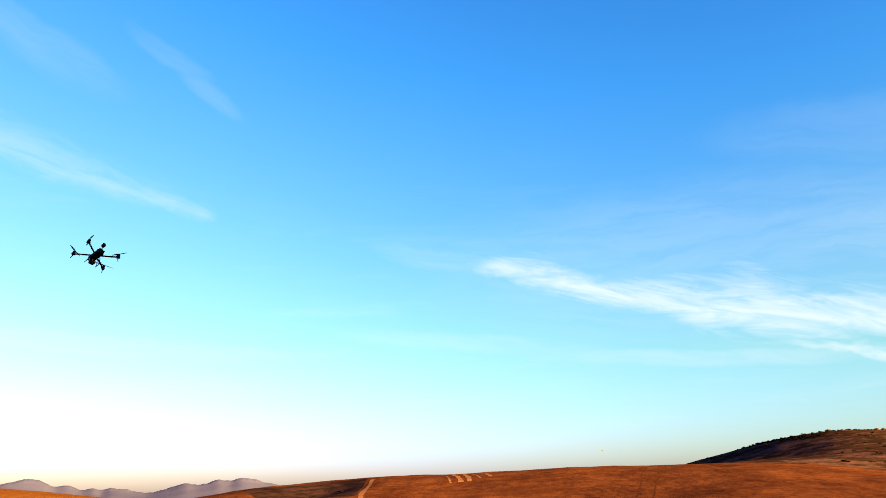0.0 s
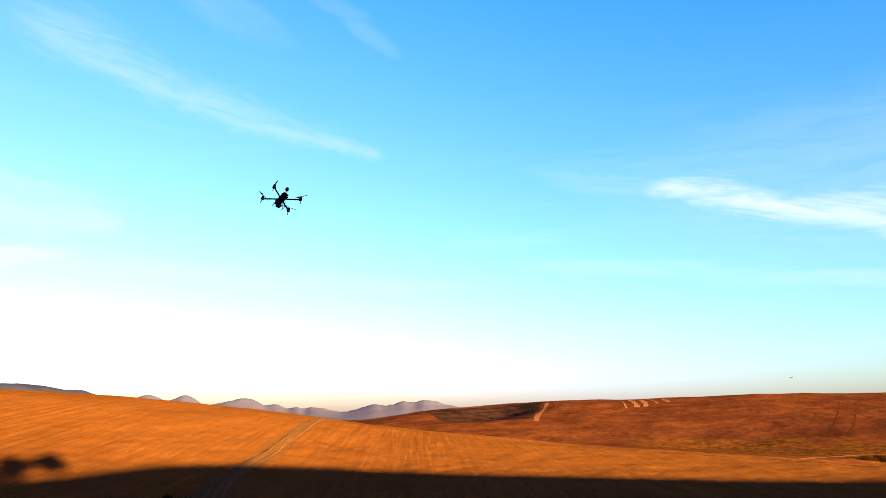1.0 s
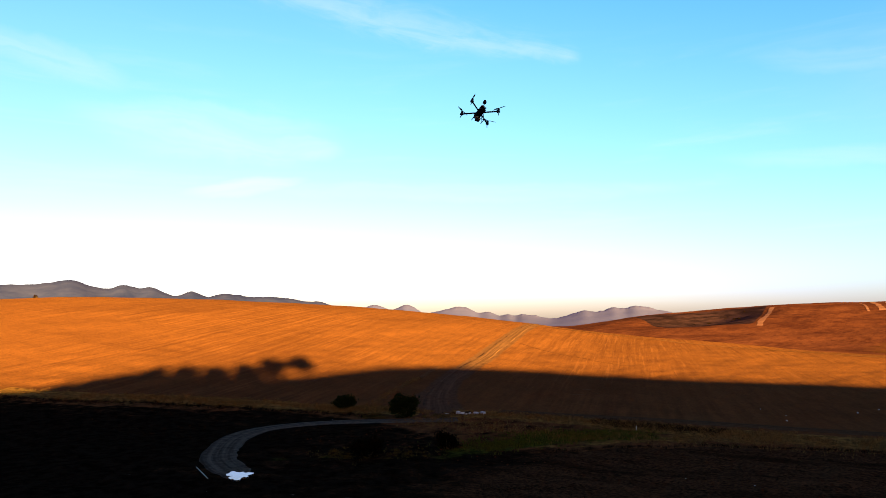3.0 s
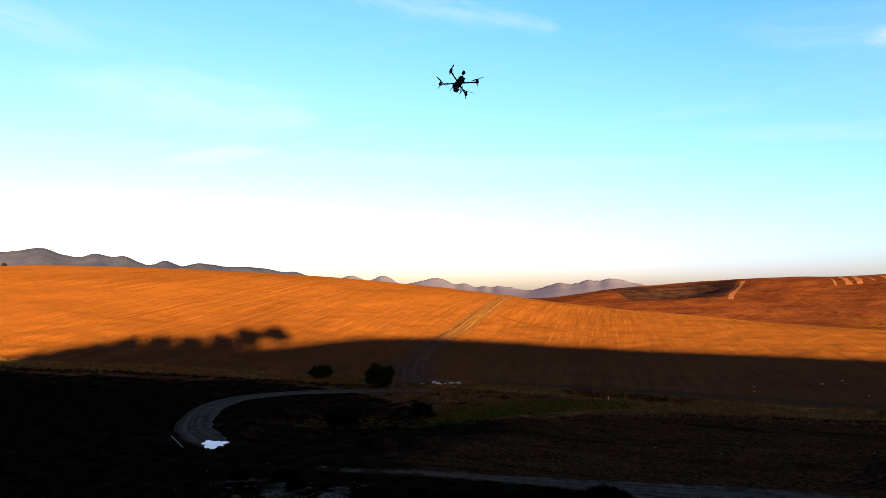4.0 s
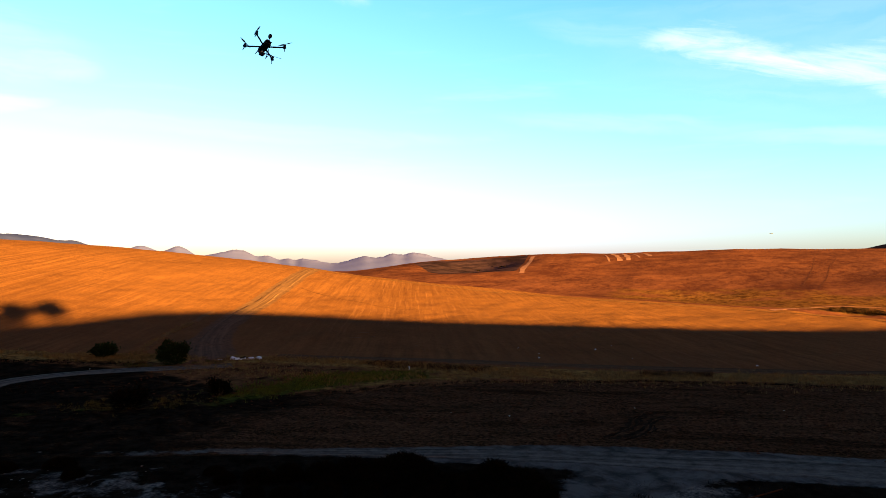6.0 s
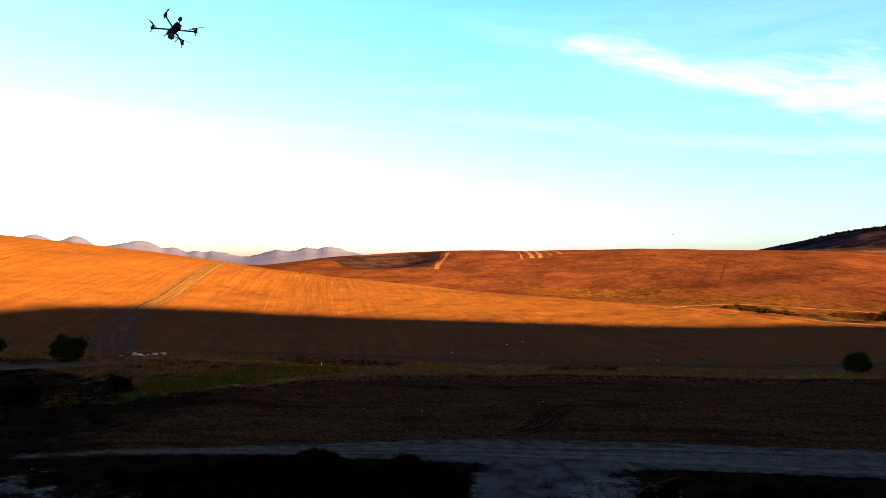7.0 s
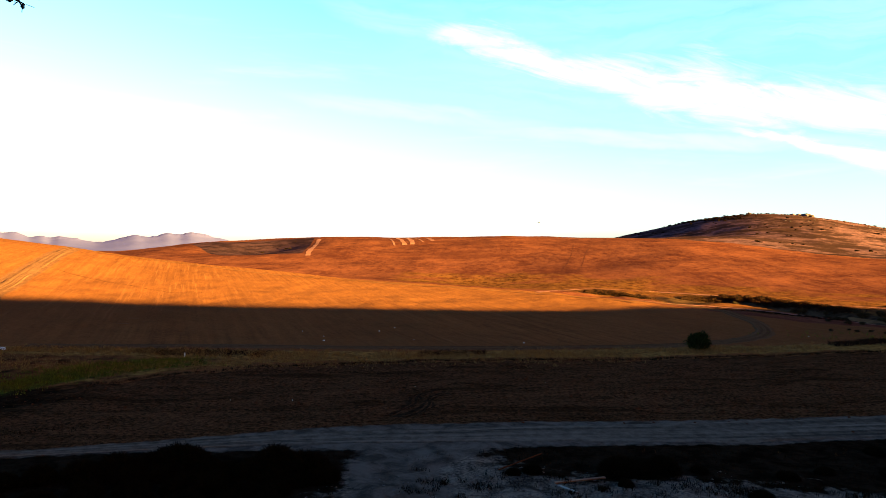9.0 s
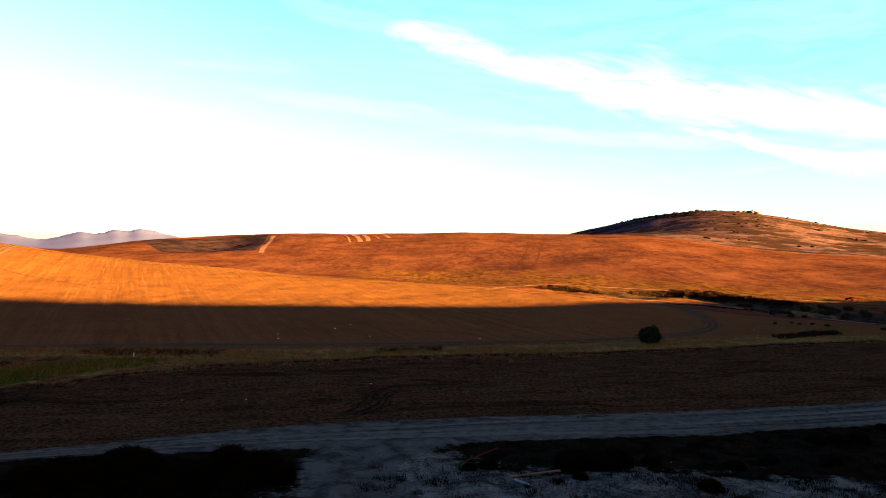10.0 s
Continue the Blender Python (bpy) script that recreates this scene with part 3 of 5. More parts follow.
def build_ground():
    na, nr = len(AZ), len(RR)
    a, r = np.radians(AZ)[:, None], RR[None, :]
    x, y = -r * np.sin(a), r * np.cos(a) + 0 * r
    verts = np.stack([x, y + 0 * x, HZ], -1).reshape(-1, 3)
    idx = np.arange(na * nr).reshape(na, nr)
    quads = np.stack([idx[:-1, :-1], idx[1:, :-1], idx[1:, 1:], idx[:-1, 1:]], -1)
    quads = quads[:, 1:].reshape(-1, 4)[:, ::-1]
    fan = np.stack([idx[1:, 1], np.full(na - 1, idx[0, 0]), idx[:-1, 1]], -1)
    loops = np.concatenate([quads.ravel(), fan.ravel()]).astype(np.int32)
    starts = np.concatenate([np.arange(len(quads)) * 4, quads.size + np.arange(len(fan)) * 3]).astype(np.int32)
    me = bpy.data.meshes.new("ground")
    me.vertices.add(len(verts)), me.loops.add(len(loops)), me.polygons.add(len(starts))
    me.vertices.foreach_set("co", verts.ravel())
    me.loops.foreach_set("vertex_index", loops)
    me.polygons.foreach_set("loop_start", starts)
    me.polygons.foreach_set("use_smooth", np.ones(len(starts), bool))
    me.update(calc_edges=True)
    me.validate()
    me.materials.append(M_GROUND)
    X, Y = verts[:, 0], verts[:, 1]
    R, A = np.hypot(X, Y), np.degrees(np.arctan2(-X, Y))
    zones = zone_masks(X, Y, R, A)
    for name, values in zones.items():
        me.attributes.new(name, "FLOAT", "POINT").data.foreach_set("value", values.astype(np.float32))
    return tagged(new("ground", me), "rolling dry farmland of orange stubble and dark tilled soil", "ground", kind="structure")


def polar(az, r):
    h = heading(az)
    return (h.x * r, h.y * r)


def zone_masks(X, Y, R, A):
    near_hill = RA(np.clip(A, -60, 80))
    base, edge = STRIP_Y(X), TILL_Y(X)
    ahead = Y > 0
    creek = far_from(X, Y, CREEK)
    far_slope = step(0, 8, R - near_hill - 4)
    olive = 0.62 * step(0, 16, R - near_hill - 8) * (1 - step(50, 130, R - near_hill)) * step(16, 2, A)
    knoll = step(-2, 22, R - RB(np.clip(A, -60, 80))) * step(-10.5, -12.5, A) * (A > -70) * ahead
    # scrub patch left of the far road, darkened for its slope's shade
    road_x = -73.7 - (Y - 278) * 0.2
    scrub = step(1, 4, road_x - X) * step(0, 6, X + 0.62 * (Y - 290) + 118) * step(270, 300, Y) * (1 - step(398, 404, R)) * (X < -60)
    bank = (1 - step(4.0, 8.0, creek)) * step(30, 44, X)
    tilled = np.where(ahead, step(0, 1.5, edge - Y), 1.0)
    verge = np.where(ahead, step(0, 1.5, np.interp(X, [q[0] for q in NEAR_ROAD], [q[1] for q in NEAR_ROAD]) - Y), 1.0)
    # left field and inside of the curve get the same shade-darkened soil
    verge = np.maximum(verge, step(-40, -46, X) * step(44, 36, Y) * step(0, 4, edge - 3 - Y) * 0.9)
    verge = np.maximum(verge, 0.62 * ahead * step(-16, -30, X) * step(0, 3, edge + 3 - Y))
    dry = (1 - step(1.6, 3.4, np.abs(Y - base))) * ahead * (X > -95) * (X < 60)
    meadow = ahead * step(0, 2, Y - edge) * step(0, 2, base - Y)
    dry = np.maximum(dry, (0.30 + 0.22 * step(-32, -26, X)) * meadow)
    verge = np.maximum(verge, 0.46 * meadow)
    green = np.exp(-((far_from(X, Y, [(-39, 31), (-36, 33.5), (-32.5, 40), (-30.5, 46), (-28.5, 51), (-25, 54)]) / 3.2) ** 2))
    green = green * (0.35 + 0.65 * step(-34, -29, X))
    green = np.maximum(green, 0.4 * np.exp(-(((X - 48) / 12) ** 2 + ((Y - 84) / 5) ** 2)))
    pale = 1.1 * np.exp(-(((X - 3) / 7.0) ** 4 + ((Y - 25.6) / 2.6) ** 2)) + 0.50 * np.exp(-(((X + 23) / 8.0) ** 2 + ((Y - 21.5) / 3.0) ** 2))
    pale = pale + 0.75 * np.exp(-(((X + 2.2) / 3.5) ** 2 + ((Y - 27.5) / 4.0) ** 2))
    pale = pale + 1.0 * np.exp(-(((X - 12.5) / 8.0) ** 2 + ((Y - 26) / 2.4) ** 2)) + 0.5 * np.exp(-(((X + 2.5) / 3.0) ** 2 + ((Y - 29.5) / 2.5) ** 2))
    worn = 1 - step(0.8, 3.2, far_from(X, Y, HILL_TRACK) - 0.9 * step(72, 58, Y))
    road_half = 0.05 + 1.65 * step(-20, -3, X)
    dust = 1 - step(0, 1.3, far_from(X, Y, NEAR_ROAD[1:]) - road_half)
    spur = far_from(X, Y, [(-2.0, 33.4), (-3.2, 31.0), (-3.9, 28.8), (-3.0, 26.0), (-2.4, 22.5)])
    dust = np.clip(np.maximum(dust, 1 - step(0.8, 3.0 + 2.0 * step(29, 33, Y), spur)) * (0.45 + 0.55 * step(-27, -14, X)), 0, 1)
    tops = [([(-15.0, 640), (-16.2, 634), (-17.5, 622), (-19.6, 606)], 13.0, 0.9), ([(-20.6, 655), (-24, 652), (-28, 640), (-31, 622)], 20.0, 0.66), ([(-18.3, 520), (-20.4, 512), (-22.6, 505)], 12.0, 0.62),
            ([(-20.5, 600), (-23, 592), (-26, 585)], 16.0, 0.58)]
    thicket = np.max([w * np.exp(-((far_from(X, Y, [polar(*p) for p in line]) / wide) ** 2)) for line, wide, w in tops], 0)
    return dict(thicket=thicket, worn=worn, dust=dust, bank=bank, far_slope=far_slope, olive=olive, knoll=knoll, scrub=scrub, tilled=tilled, verge=verge, dry_strip=dry, green=green, pale=np.clip(pale, 0, 1))


STRIP_Y = table([(-130, 20), (-83, 37.5), (-76, 43), (-67, 47.5), (-59, 50.7), (-48, 55.5), (-37.8, 58.9), (-23, 58.8), (-9, 60.4), (6, 64), (17.6, 67.5), (27, 71), (38, 74.5), (60, 79)])
TILL_Y = table([(-130, 14), (-77.6, 34.6), (-68, 41), (-57, 46.5), (-45, 46), (-33, 42), (-27, 43), (-23, 48), (-14.7, 54), (-4, 57.6), (11, 61.5), (22, 64.9), (50, 76)])
ground = build_ground()


def smooth_line(points, gap=1.0):
    """Catmull-Rom through plan points, resampled."""
    P = [Vector((*p, 0)) for p in points]
    P = [P[0] * 2 - P[1], *P, P[-1] * 2 - P[-2]]
    out = []
    for a, b, c, d in zip(P, P[1:], P[2:], P[3:]):
        n = max(2, int((c - b).length / gap))
        for k in range(n):
            q = k / n
            out.append(0.5 * ((2 * b) + (c - a) * q + (2 * a - 5 * b + 4 * c - d) * q * q + (3 * b - a - 3 * c + d) * q ** 3))
    out.append(P[-2])
    return out


def strip(name, points, width, mat, label, category="track", gap=0.8, lift=0.06, cells=8, ragged=0.12, rut=0.04, seed=0, drop=True):
    """A worn way draped over the ground, with ragged edges and two wheel ruts."""
    line = smooth_line(points, gap)
    rnd = random.Random(seed)
    verts, faces = [], []
    n = cells + 1
    edge_l = edge_r = 0.0
    for k, p in enumerate(line):
        q = line[min(k + 1, len(line) - 1)] - line[max(k - 1, 0)]
        side = Vector((q.y, -q.x, 0)).normalized()
        w = width(k / (len(line) - 1)) if callable(width) else width
        edge_l = 0.6 * edge_l + rnd.uniform(-1, 1) * ragged * w
        edge_r = 0.6 * edge_r + rnd.uniform(-1, 1) * ragged * w
        for i in range(n):
            f = i / cells * 2 - 1
            off = f * w / 2 + (edge_l if i == 0 else edge_r if i == cells else 0)
            v = p + side * off
            z = float(ground_z(v.x, v.y)) + lift - rut * math.exp(-((abs(f) - 0.45) / 0.16) ** 2) - (lift + 0.03 if drop and i in (0, cells) else 0)
            verts.append((v.x, v.y, z))
    for k in range(len(line) - 1):
        for i in range(cells):
            a = k * n + i
            faces.append((a, a + n, a + n + 1, a + 1))
    me = mesh_of(name, verts, faces, mat)
    uv = me.uv_layers.new(name="way")
    flat = np.array([(v % n / cells, v // n * gap) for loop in faces for v in loop], np.float32)
    uv.data.foreach_set("uv", flat.ravel())
    return tagged(new(name, me), label, category, kind="structure")


strip("dirt_road", [(-23, 27.9)] + NEAR_ROAD[2:], lambda q: 0.2 + 4.2 * min(1, q * 2.2) ** 0.8, M_ROAD, "grey dusty dirt road with worn wheel tracks", "dirt road", gap=0.6, cells=12, ragged=0.08, lift=0.04, seed=1)
strip("dirt_road", CURVE, lambda q: 2.7 * min(1.0, 0.45 + q * 9), M_ROAD, "grey dirt road curving past a puddle", "dirt road", gap=0.6, cells=10, ragged=0.05, seed=2)
strip("field_track", HILL_TRACK, lambda q: 2.6 + 1.6 * max(0.0, 1 - q * 7), M_TRACK, "brown dirt track climbing the stubble hill", "track", gap=1.2, lift=0.012, rut=0.0, ragged=0.2, cells=12, seed=3)
strip("field_track", BASE_TRACK, 2.7, M_PATH, "grey-brown dirt track along the foot of the hill", "track", gap=1.0, seed=4)


def range_of(name, crest, dist, depth, mat, label, amp, seed, jag=2.0):
    """A far range: a folded wall of land under a given skyline."""
    lo, hi = crest[0][0], crest[-1][0]
    top = table(crest)
    na, nr = int((hi - lo) / 0.06), 14
    azs = np.linspace(lo, hi, na)
    verts, faces = [], []
    for i, a in enumerate(azs):
        e = float(top(a))
        for j in range(nr + 1):
            q = j / nr
            r = dist - depth * (1 - q) if q <= 1 else dist
            zt = 9 + dist * math.tan(radians(e))
            fold = float(rough_noise(a * dist / 57.3 + seed, r * 1.0, 150, 4)) * amp * math.sin(math.pi * q) if j < nr else float(rough_noise(a * dist / 57.3, seed * 9.0, 95, 6)) * jag
            x, y = polar(a, r)
            verts.append((x, y, max(-2.0, zt * q ** 1.3 + fold)))
        x, y = polar(a, dist + depth * 0.08)
        verts.append((x, y, verts[-1][2] - 0.5))
        x, y = polar(a, dist + depth * 0.6)
        verts.append((x, y, -2.0))
    n = nr + 3
    for i in range(na - 1):
        for j in range(n - 1):
            k = i * n + j
            faces.append((k, k + 1, k + n + 1, k + n))
    return tagged(new(name, mesh_of(name, verts, faces, mat)), label, "mountain", kind="structure")


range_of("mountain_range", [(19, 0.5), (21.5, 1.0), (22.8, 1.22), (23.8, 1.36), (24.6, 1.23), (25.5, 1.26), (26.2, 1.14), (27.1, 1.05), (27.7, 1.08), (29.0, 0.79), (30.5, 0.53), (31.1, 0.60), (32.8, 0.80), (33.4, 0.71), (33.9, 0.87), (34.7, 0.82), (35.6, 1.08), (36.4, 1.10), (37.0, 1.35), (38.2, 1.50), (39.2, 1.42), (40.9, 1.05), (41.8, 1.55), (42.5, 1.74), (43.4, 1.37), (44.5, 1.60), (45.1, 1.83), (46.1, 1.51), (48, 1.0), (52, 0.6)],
         4300, 700, M_MOUNT, "distant haze-tinted mauve mountain range", 3, 3.0, 16.0)
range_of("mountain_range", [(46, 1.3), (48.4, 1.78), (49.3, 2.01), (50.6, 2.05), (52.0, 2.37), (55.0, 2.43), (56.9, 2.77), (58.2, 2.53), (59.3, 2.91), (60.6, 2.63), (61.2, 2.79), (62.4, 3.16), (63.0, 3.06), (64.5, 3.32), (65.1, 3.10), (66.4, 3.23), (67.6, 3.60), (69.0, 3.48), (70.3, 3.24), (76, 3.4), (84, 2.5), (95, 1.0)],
         2600, 600, M_MOUNT2, "long haze-tinted blue-grey mountain ridge beyond the fields", 15, 11.0, 7.0)

# far ways and field marks
strip("far_road", [(-91.5, 372), (-84.1, 332), (-78.1, 300), (-73.7, 278)], 2.1, M_CUT, "pale dirt road cut straight up the far hill", "road", gap=4, lift=0.06, drop=False, ragged=0.12, rut=0.0, seed=5)
for k, (a, b, w) in enumerate((((-56, 389), (-45, 332), 1.0), ((-52, 396), (-40.7, 336), 2.3), ((-46.3, 397), (-37, 339), 2.2), ((-42, 396), (-33, 352), 0.9), ((-35.6, 395), (-28.6, 360), 2.1))):
    strip("bare_strip", [a, ((a[0] + b[0]) / 2 + 0.5, (a[1] + b[1]) / 2), b], w, M_CUT, "pale bare strip ploughed across the far slope", "field strip", gap=4, lift=0.06, drop=False, ragged=0.12, rut=0, seed=10 + k)
for k, pts in enumerate(([(41, 330), (39, 316), (33.2, 278), (25.9, 236)], [(47, 318), (43, 300), (40.1, 286), (34, 250), (28.8, 226)])):
    strip("wheel_rut", pts, 0.42, M_MARK, "dark wheel rut across the far slope", "track", gap=3, lift=0.02, drop=False, cells=4, ragged=0.2, rut=0, seed=20 + k)
strip("field_edge", [(-97, 160), (-80.5, 156), (-61.3, 155.5), (-41.7, 153), (-22.6, 150.5), (1.9, 147), (18.6, 138), (28, 127)], 1.3, M_EDGE, "pale grassy edge along the crest of the stubble field", "field edge", gap=1.5, lift=0.05, drop=False, ragged=0.25, rut=0, seed=30)
strip("field_edge", [(28, 136.5), (34, 134), (39.6, 132.3), (44.1, 129.1), (48.8, 124.8), (52.4, 119), (55.5, 110), (57.3, 101), (60, 96.5), (68, 88)], 1.7, M_CUT, "pale grassy edge beside the dry creek", "field edge", gap=1.5, lift=0.05, drop=False, ragged=0.3, rut=0, seed=31)
strip("field_edge", [(-55, 54.5), (-56.6, 57), (-60, 63), (-63.4, 70), (-66.4, 76.7), (-70, 84)], 0.9, M_EDGE, "pale dry grass verge beside the hill track", "field edge", gap=1.2, lift=0.06, ragged=0.3, rut=0, seed=32)
strip("wheel_rut", [(-75.5, 116.5), (-66.5, 112), (-57.5, 108.5), (-50, 107)], 0.4, M_TURN, "faint curved wheel mark on the stubble hill", "track", gap=1.2, lift=0.015, drop=False, cells=4, ragged=0.4, rut=0, seed=40)
strip("field_edge", [(112, 322), (127, 312), (139, 300), (152, 282), (167.5, 260.7), (185, 240)], 1.8, M_CUT, "pale grassy edge at the foot of the rocky hill", "field edge", gap=3, lift=0.06, drop=False, ragged=0.4, rut=0, seed=42)
strip("field_edge", [(64.2, 128), (65.0, 122), (66.0, 117), (63.0, 107), (59.5, 98)], 0.9, M_EDGE, "pale bare lip of the creek bend", "field edge", gap=1.2, lift=0.05, drop=False, ragged=0.35, rut=0, seed=43)
strip("field_edge", [(96, 128), (76.4, 139), (67.7, 146.5), (60.5, 158), (51, 169), (40, 177), (26, 176), (18, 165), (11, 150)], 1.3, M_CUT, "pale worn edge above the dry creek", "field edge", gap=2, lift=0.05, drop=False, ragged=0.3, rut=0, seed=33)


for k, pts in enumerate(([(-3.4, 46.2), (-4.3, 43.6), (-4.2, 41.2), (-5.6, 38.4)], [(-2.4, 45.0), (-3.3, 42.6), (-3.4, 40.2), (-4.5, 37.8)])):
    strip("wheel_rut", pts, 0.55, M_SCAR, "dark churned wheel rut across the tilled soil", "track", gap=0.4, lift=0.03, drop=False, cells=4, ragged=0.5, rut=0.05, seed=50 + k)


# ---------------------------------------------------------------- mesh tools
def part(name, bm, mat, parent=None, label="", smooth=False):
    me = bm
    if isinstance(bm, bmesh.types.BMesh):
        me = bpy.data.meshes.new(name)
        if smooth:
            for f in bm.faces:
                f.smooth = True
        bm.to_mesh(me)
        bm.free()
        me.materials.append(mat)
    ob = new(name, me)
    if parent is not None:
        ob.parent = parent
    if label:
        ob["label"] = label
    return ob


def box(bm, size, at=(0, 0, 0), turn=(0, 0, 0), bevel=0.0):
    got = bmesh.ops.create_cube(bm, size=1.0)
    if bevel:
        edges = list({e for v in got["verts"] for e in v.link_edges})
        bmesh.ops.scale(bm, vec=size, verts=got["verts"])
        got["verts"] = list({v for f in bmesh.ops.bevel(bm, geom=edges, offset=bevel, segments=2, affect="EDGES")["faces"] for v in f.verts})
        bmesh.ops.transform(bm, matrix=pose(*at, *turn), verts=got["verts"])
    else:
        bmesh.ops.transform(bm, matrix=pose(*at, *turn) @ Matrix.Diagonal((*size, 1)), verts=got["verts"])


def rod(bm, a, b, r0, r1=None, sides=8):
    a, b = Vector(a), Vector(b)
    r1 = r0 if r1 is None else r1
    m = Matrix.Translation((a + b) / 2) @ (b - a).to_track_quat("Z", "Y").to_matrix().to_4x4()
    bmesh.ops.create_cone(bm, cap_ends=True, segments=sides, radius1=r0, radius2=r1, depth=(b - a).length, matrix=m)


# ---------------------------------------------------------------- plants
def leaf_cloud(seed, lobes, count, size, up=0.3):
    """Many small leaves thrown over a few lobes (centre, radii), denser to the outside."""
    rng = np.random.default_rng(seed)
    weight = np.array([l[1][0] * l[1][1] for l in lobes], float)
    pick = rng.choice(len(lobes), count, p=weight / weight.sum())
    d = rng.normal(size=(count, 3))
    d /= np.linalg.norm(d, axis=1)[:, None]
    rad = rng.random(count) ** 0.33 * (1 + 0.18 * rng.normal(size=count))
    C, S = np.array([l[0] for l in lobes], float)[pick], np.array([l[1] for l in lobes], float)[pick]
    at = C + d * S * rad[:, None]
    at[:, 2] = np.maximum(at[:, 2], 0.02)
    a = d + rng.normal(size=(count, 3)) * 0.7 + (0, 0, up)
    a /= np.linalg.norm(a, axis=1)[:, None]
    b = np.cross(a, rng.normal(size=(count, 3)))
    b /= np.linalg.norm(b, axis=1)[:, None]
    s = size * (0.6 + 0.8 * rng.random(count))[:, None]
    v = np.stack([at - b * s * 0.32, at + a * s * 0.55 - b * s * 0.1, at + a * s, at + b * s * 0.32 + a * s * 0.3], 1).reshape(-1, 3)
    f = [(4 * i, 4 * i + 3, 4 * i + 2, 4 * i + 1) for i in range(count)]
    return v, f


def stems(seed, spread_, high, n, r):
    rnd = random.Random(seed)
    bm = bmesh.new()
    for k in range(n):
        a = rnd.uniform(0, 6.28)
        p = Vector((0.08 * math.cos(a), 0.08 * math.sin(a), -0.1))
        d = Vector((math.cos(a) * spread_, math.sin(a) * spread_, high)) * rnd.uniform(0.6, 0.9)
        mid = p + d * 0.5 + Vector((rnd.uniform(-.1, .1), rnd.uniform(-.1, .1), 0.08)) * high
        rod(bm, p, mid, r, r * 0.65, 6)
        rod(bm, mid, p + d, r * 0.65, r * 0.25, 5)
    return bm


def make_bush(name, seed, wide, high, count, leaf, mat, label, category="bush", group="", lobes=7):
    rnd = random.Random(seed)
    root = new(name)
    L = [((0, 0, high * 0.42), (wide * 0.36, wide * 0.36, high * 0.42))]
    for k in range(lobes):
        a = rnd.uniform(0, 6.28)
        q = rnd.uniform(0.35, 0.75)
        L.append(((math.cos(a) * wide * 0.42 * q, math.sin(a) * wide * 0.42 * q, high * rnd.uniform(0.3, 0.75)), (wide * rnd.uniform(0.10, 0.27), wide * rnd.uniform(0.10, 0.27), high * rnd.uniform(0.14, 0.32))))
    v, f = leaf_cloud(seed, L, count, leaf)
    part("foliage", mesh_of("foliage", v, f, mat, False), mat, root)
    part("stem", stems(seed, wide * 0.35, high * 0.8, 7, 0.035 * high), M_BARK, root)
    return tagged(root, label, category, group)


def make_sage(name, seed, wide, high, count, mat, label, group=""):
    """A low dome of thin upright twigs."""
    rng = np.random.default_rng(seed)
    a, q = rng.random(count) * 6.283, np.sqrt(rng.random(count))
    foot = np.stack([np.cos(a) * q * wide * 0.38, np.sin(a) * q * wide * 0.38, rng.random(count) ** 0.6 * high * 0.74 * np.sqrt(np.clip(1 - q ** 2, 0, 1))], 1)
    way = np.stack([np.cos(a) * q * 0.9, np.sin(a) * q * 0.9, 0.75 + 0 * q], 1) + rng.normal(size=(count, 3)) * 0.8
    way[:, 2] = np.abs(way[:, 2])
    way /= np.linalg.norm(way, axis=1)[:, None]
    long_ = (0.10 + 0.15 * rng.random(count))[:, None] * high * (1.15 - 0.35 * q)[:, None]
    side = np.cross(way, rng.normal(size=(count, 3)))
    side /= np.linalg.norm(side, axis=1)[:, None]
    w = 0.013 * high
    tip = foot + way * long_
    v = np.stack([foot - side * w, foot + side * w, tip + side * w * 0.3, tip - side * w * 0.3], 1).reshape(-1, 3)
    f = [(4 * i, 4 * i + 1, 4 * i + 2, 4 * i + 3) for i in range(count)]
    root = new(name)
    part("brushwood", mesh_of("brushwood", v, f, mat, False), mat, root)
    part("stem", stems(seed, wide * 0.3, high * 0.6, 6, 0.03 * high), M_BARK, root)
    return tagged(root, label, "shrub", group)


def stand(x, y, turn=0.0, size=1.0, sink=0.03):
    return pose(x, y, float(ground_z(x, y)) - sink, 0, 0, turn) @ Matrix.Scale(size, 4)


def put(ob, x, y, turn=0.0, size=1.0, sink=0.03):
    ob.matrix_basis = stand(x, y, turn, size, sink)
    return ob


# bushes at the junction and along the strip
put(make_bush("bush", 11, 3.3, 2.3, 3600, 0.24, M_LEAF, "dense dark green bush at the road junction", "bush"), -47.6, 51.6)
put(make_bush("bush", 12, 2.9, 1.5, 2600, 0.22, M_LEAF, "low rounded green bush beside the dry grass", "bush"), -57.2, 52.4)
put(make_bush("bush", 13, 3.1, 2.2, 3200, 0.24, M_LEAF, "rounded dark green bush at the field edge", "bush"), 20.7, 69.2, 0, 0.82)
put(make_bush("bush", 14, 2.6, 1.6, 1800, 0.2, M_SAGE, "dark thorny bush among green weeds", "bush"), -35.4, 34.6)
put(make_bush("bush", 15, 2.0, 1.2, 1500, 0.2, M_SAGE, "dark round bush in the weedy hollow", "bush"), -32.9, 40.4)
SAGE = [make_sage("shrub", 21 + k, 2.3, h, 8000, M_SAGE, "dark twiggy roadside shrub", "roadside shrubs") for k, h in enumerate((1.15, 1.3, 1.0))]
